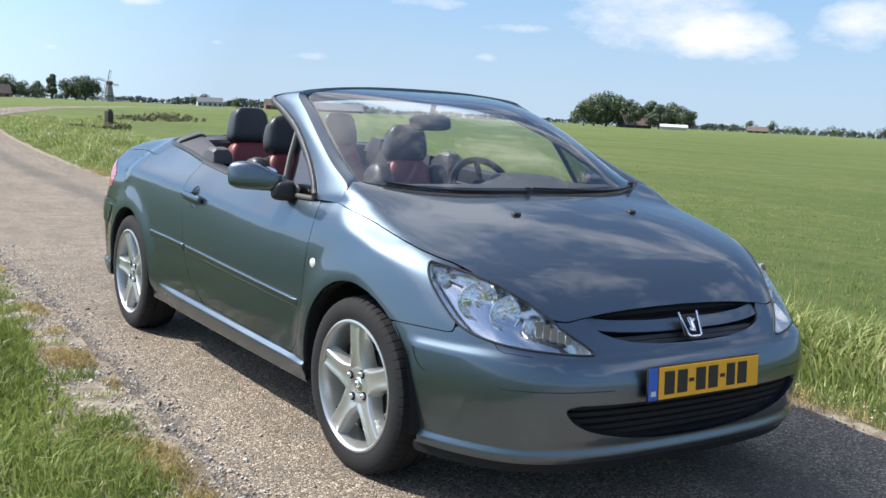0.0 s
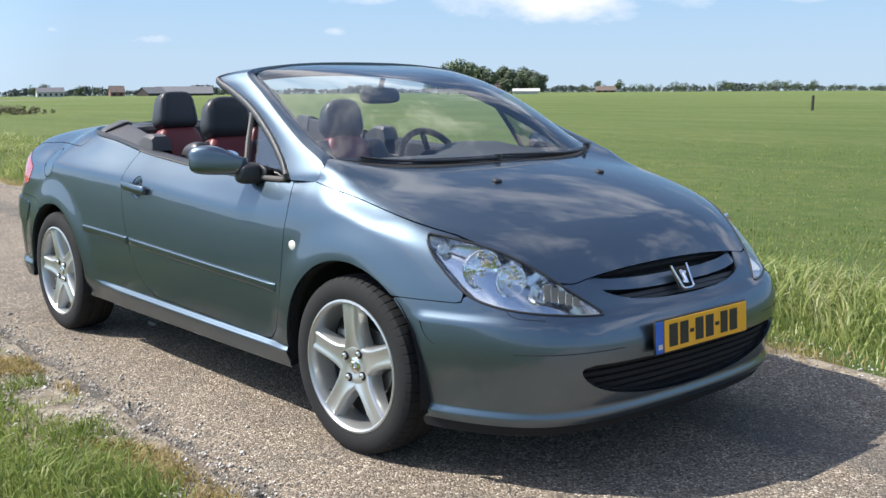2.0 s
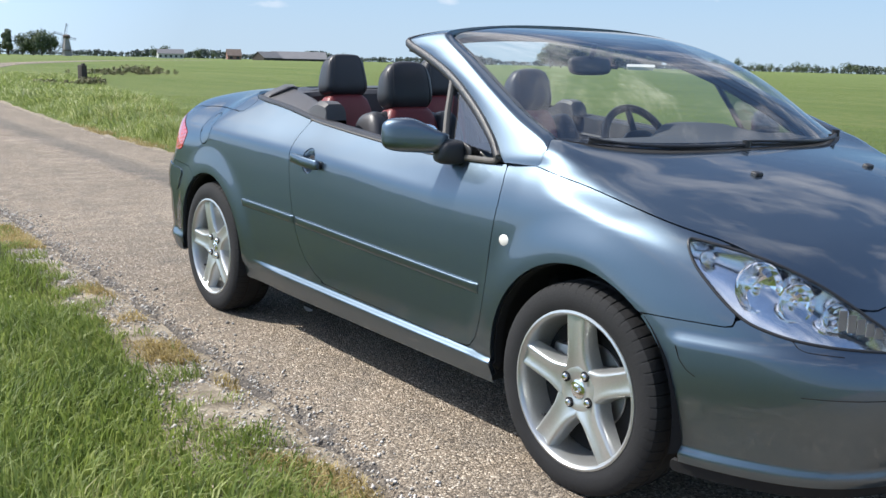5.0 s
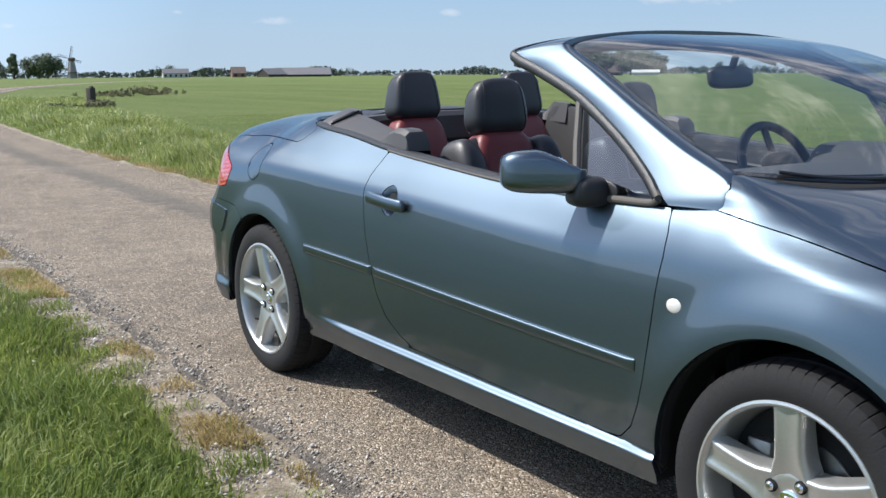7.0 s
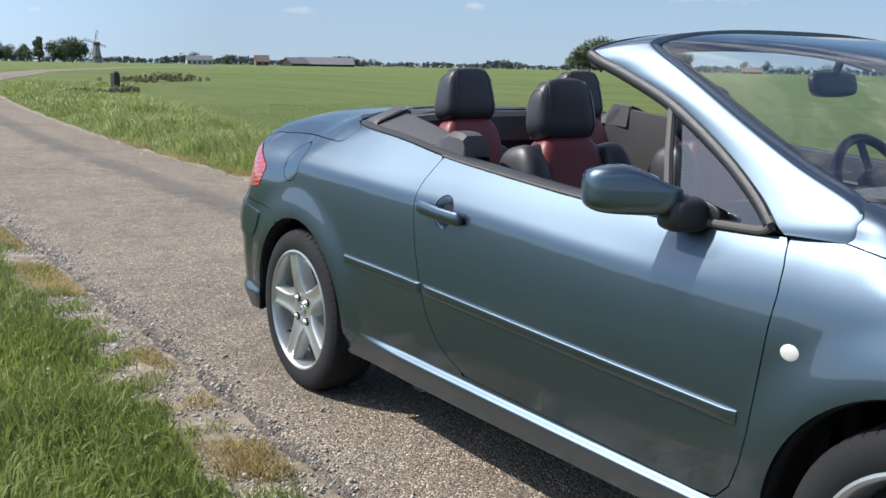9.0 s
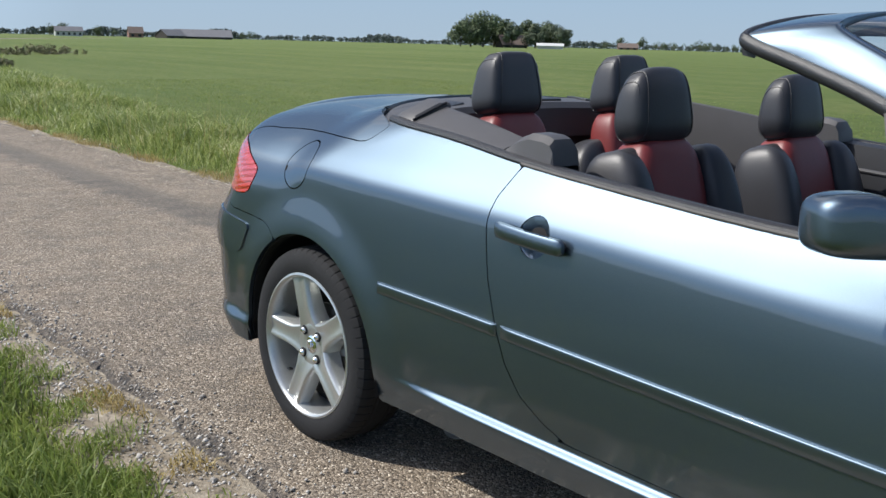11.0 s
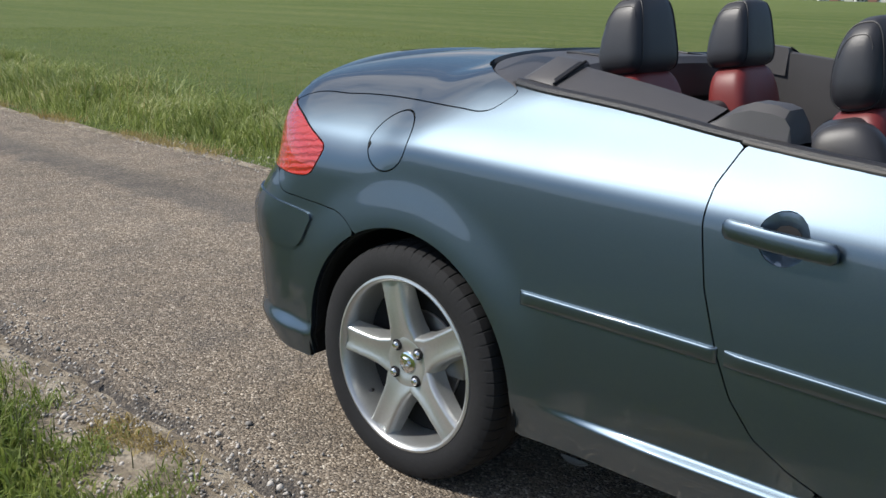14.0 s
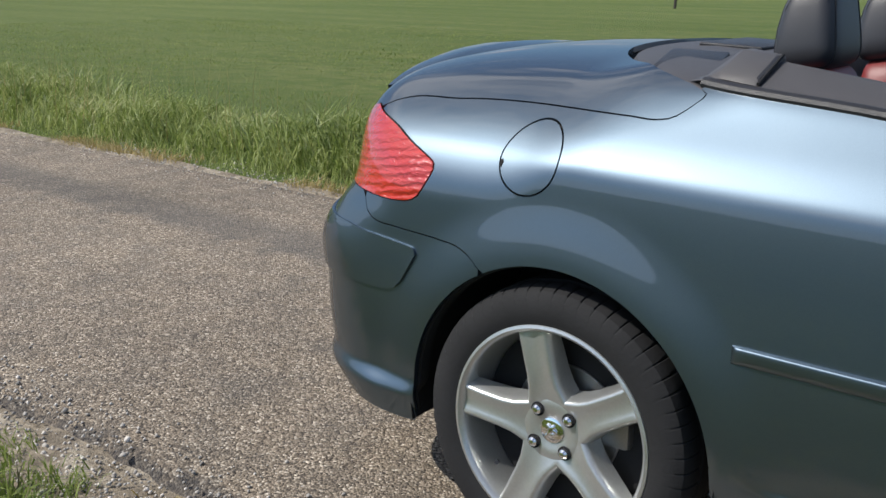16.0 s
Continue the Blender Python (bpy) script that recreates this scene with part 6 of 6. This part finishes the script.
def build_verges():
    rng = np.random.default_rng(11)
    # bare sandy strip on both sides of the tarmac
    for name, edge, s, width in (("verge_near", near_edge, -1, .42), ("verge_far", far_edge, 1, .13)):
        xs = np.linspace(-40, 9, 420)
        rows = []
        for x in xs:
            e = float(edge(np.array(x)))
            w = width * (1 + .35 * math.sin(x * 2.1) * math.sin(x * .7 + 1))
            rows.append([(x, e - s * .10, -.030), (x, e - s * .02, -.022 + .006 * math.sin(x * 9)), (x, e + s * w * .3, -.012 + .008 * math.sin(x * 7 + 2)), (x, e + s * w * .7, -.018 + .008 * math.sin(x * 5)), (x, e + s * w * 1.15, -.06)])
        tagged(part(name, loft(rows), M_SOIL), "strip of bare sandy soil beside the tarmac", "verge", kind="structure")
    # loose chippings along both edges
    n = 14000
    x = np.where(rng.random(n) < .8, rng.uniform(-7, 4, n), rng.uniform(-16, 6, n))
    nearside = rng.random(n) < .8
    off = rng.normal(-.03, .14, n)
    y = np.where(nearside, near_edge(x) - .06 + off, far_edge(x) + .08 + off)
    r = rng.uniform(.0025, .0085, n) * np.where(rng.random(n) < .04, 1.9, 1)
    inside = (y > near_edge(x) + .03) & (y < far_edge(x) - .03)
    z = np.where(inside, .001, np.where((y > near_edge(x) - .02) & (y < far_edge(x) + .02), -.016, -.014)) + r * .3
    d = np.array([[1, 0, 0], [0, 1, 0], [-1, 0, 0], [0, -1, 0], [0, 0, .8], [0, 0, -.8]])
    jit = rng.uniform(.6, 1.3, (n, 6, 3))
    V = (np.stack([x, y, z], 1)[:, None, :] + d[None] * jit * r[:, None, None]).reshape(-1, 3)
    oct_f = np.array([[0, 1, 4], [1, 2, 4], [2, 3, 4], [3, 0, 4], [1, 0, 5], [2, 1, 5], [3, 2, 5], [0, 3, 5]])
    F = (np.arange(n)[:, None, None] * 6 + oct_f[None]).reshape(-1, 3)
    tagged(big_mesh("gravel", V, F, M_STONE), "loose grey chippings along the road edges", "gravel", kind="stuff")
    # short grass where the camera stands
    n = 330000
    loose = np.random.default_rng(12)
    x = np.where(rng.random(n) < .72, rng.uniform(-9, 4.6, n), rng.uniform(-17, 11, n))
    x = x + np.abs(loose.normal(0, 1.6, n)) * bump((x - 2.6) / 2.0) - np.abs(loose.normal(0, 1.6, n)) * bump((-7 - x) / 2.0)
    y = near_edge(x) - .08 - 5.5 * rng.random(n)**1.9 * np.exp(loose.normal(0, .22, n))
    d = near_edge(x) - y
    keep = (d > .165 + .11 * bump((.5 - x) / .9) + .05 * (clump(x, y, 6.0, 1) - .5) + .035 * rng.normal(size=n)) & (rng.random(n) < .8 + .6 * clump(x, y, 5, 2))
    x, y, d = x[keep], y[keep], d[keep]
    h = (.030 + .060 * clump(x, y, 4, 3) + .03 * rng.random(len(x))) * np.clip(.62 + d * 1.2, .62, 1.15)
    V, F = blades(rng, x, y, h * rng.uniform(.7, 1.5, len(x)), rng.uniform(.0018, .0050, len(x)), rng.uniform(.15, .95, len(x)))
    tagged(big_mesh("verge_grass", V, F, M_GRASS), "short bright green verge grass", "grass", kind="stuff")
    # small green tufts that have crept onto the strip
    n = 26000
    x = rng.uniform(-9, 4.6, n)
    y = near_edge(x) - .04 - .26 * rng.random(n)**.6
    keep = clump(x, y, 9, 15) > .50 + .2 * rng.random(n)
    x, y = x[keep], y[keep]
    V, F = blades(rng, x, y, rng.uniform(.02, .07, len(x)), rng.uniform(.0012, .003, len(x)), rng.uniform(.3, 1.0, len(x)), np.full(len(x), -.008))
    tagged(big_mesh("strip_grass", V, F, M_GRASS), "sparse green tufts on the sandy strip", "grass", kind="stuff")
    # dry tufts on the bare strip
    n = 46000
    x = rng.uniform(-9, 4.6, n)
    y = near_edge(x) - np.abs(rng.normal(.11, .06, n))
    keep = clump(x, y, 5.5, 5) > .50 + .20 * rng.random(n)
    x, y = x[keep], y[keep]
    V, F = blades(rng, x, y, rng.uniform(.016, .06, len(x)), rng.uniform(.0012, .003, len(x)), rng.uniform(.4, 1.3, len(x)), np.full(len(x), -.010))
    tagged(big_mesh("dry_grass", V, F, M_DRY), "yellowed dry grass tufts on the bare strip", "grass", kind="stuff")
    # brown weed stalks at the rim of the grass
    n = 150
    x = rng.normal(-2.7, .7, n)
    y = near_edge(x) - rng.normal(.33, .07, n)
    V, F = blades(rng, x, y, rng.uniform(.08, .17, n), np.full(n, .0022), rng.uniform(.05, .3, n))
    tagged(big_mesh("weed_stalks", V, F, M_BUSH), "thin brown weed stalks at the rim of the grass", "weeds", kind="stuff")
    # tall grass beyond the road
    V0, F0, n0 = [], [], 0
    for xa, xb, n, wide in ((-12, 7, 50000, 1.0), (-22, -12, 30000, 1.5), (-48, -22, 34000, 2.6)):
        x = rng.uniform(xa, xb, n)
        band = 1.62 + np.maximum(0, -x - 9) * .12
        y = far_edge(x) + .02 + band * rng.random(n)**.85
        d = y - far_edge(x)
        dd = d / band
        keep = rng.random(n) < .45 + .9 * clump(x, y, 2.2, 8)
        x, y, d, dd = x[keep], y[keep], d[keep], dd[keep]
        h = (.05 + .31 * bump((d - .08) / .75) * bump((1.16 - dd) / .22) * (1 - .45 * bump((-x - 16) / 14)) * (1 - .28 * bump((x + 4) / 3))) * (.55 + .65 * clump(x, y, 1.7, 9)) * rng.uniform(.55, 1.3, len(x))
        V, F = blades(rng, x, y, h, rng.uniform(.0028, .0085, len(x)) * wide * np.clip(h / .25, .5, 1), rng.uniform(.25, 1.15, len(x)))
        V0.append(V); F0.append(F + n0); n0 += len(V)
    tagged(big_mesh("tall_grass", np.vstack(V0), np.vstack(F0), M_TALL), "tall rough grass along the far roadside", "grass", kind="stuff")
    # dry fringe along the far edge of the tarmac
    n = 16000
    x = rng.uniform(-14, 5, n)
    y = far_edge(x) + np.abs(rng.normal(.02, .13, n))
    keep = clump(x, y, 3.5, 17) > .40 + .2 * rng.random(n)
    x, y = x[keep], y[keep]
    V, F = blades(rng, x, y, rng.uniform(.03, .11, len(x)), rng.uniform(.0016, .004, len(x)), rng.uniform(.3, 1.0, len(x)))
    tagged(big_mesh("dry_fringe", V, F, M_DRY), "yellowed low grass along the far road edge", "grass", kind="stuff")
    # seed stalks
    n = 420
    x = rng.uniform(-14, 6, n)
    y = far_edge(x) + rng.uniform(.35, 1.7, n)
    V, F = blades(rng, x, y, rng.uniform(.35, .72, n), np.full(n, .0016), rng.uniform(.05, .35, n))
    tagged(big_mesh("seed_stalks", V, F, M_DRY), "pale seed stalks in the tall grass", "grass", kind="stuff")
    # tussocks of the pasture near the road
    n = 130000
    x = rng.uniform(-26, 11, n)
    y = far_edge(x) + 1.5 + 15 * rng.random(n)**2
    keep = rng.random(n) < clump(x, y, 1.1, 12)
    x, y = x[keep], y[keep]
    V, F = blades(rng, x, y, rng.uniform(.02, .06, len(x)), rng.uniform(.003, .006, len(x)), rng.uniform(.2, .9, len(x)))
    tagged(big_mesh("pasture_grass", V, F, M_GRASS), "short grazed pasture grass", "grass", kind="stuff")


build_verges()

# a curled pale leaf lying on the tarmac beside the car
leaf = thing("dead_leaf", "small curled pale dead leaf on the tarmac", "leaf", at=(-1.005, -.480, .004))
rows = []
for f in np.linspace(-1, 1, 9):
    w = .016 * (1 - f * f) + .0008
    rows.append([(.045 * f, -w, .010 + .010 * f * f), (.045 * f, 0, .002 + .012 * f * f), (.045 * f, w, .012 + .008 * f * f)])
part("blade", loft(rows), mat("dead_leaf", (.62, .58, .50), .7, scale=60, vary=.2), leaf)
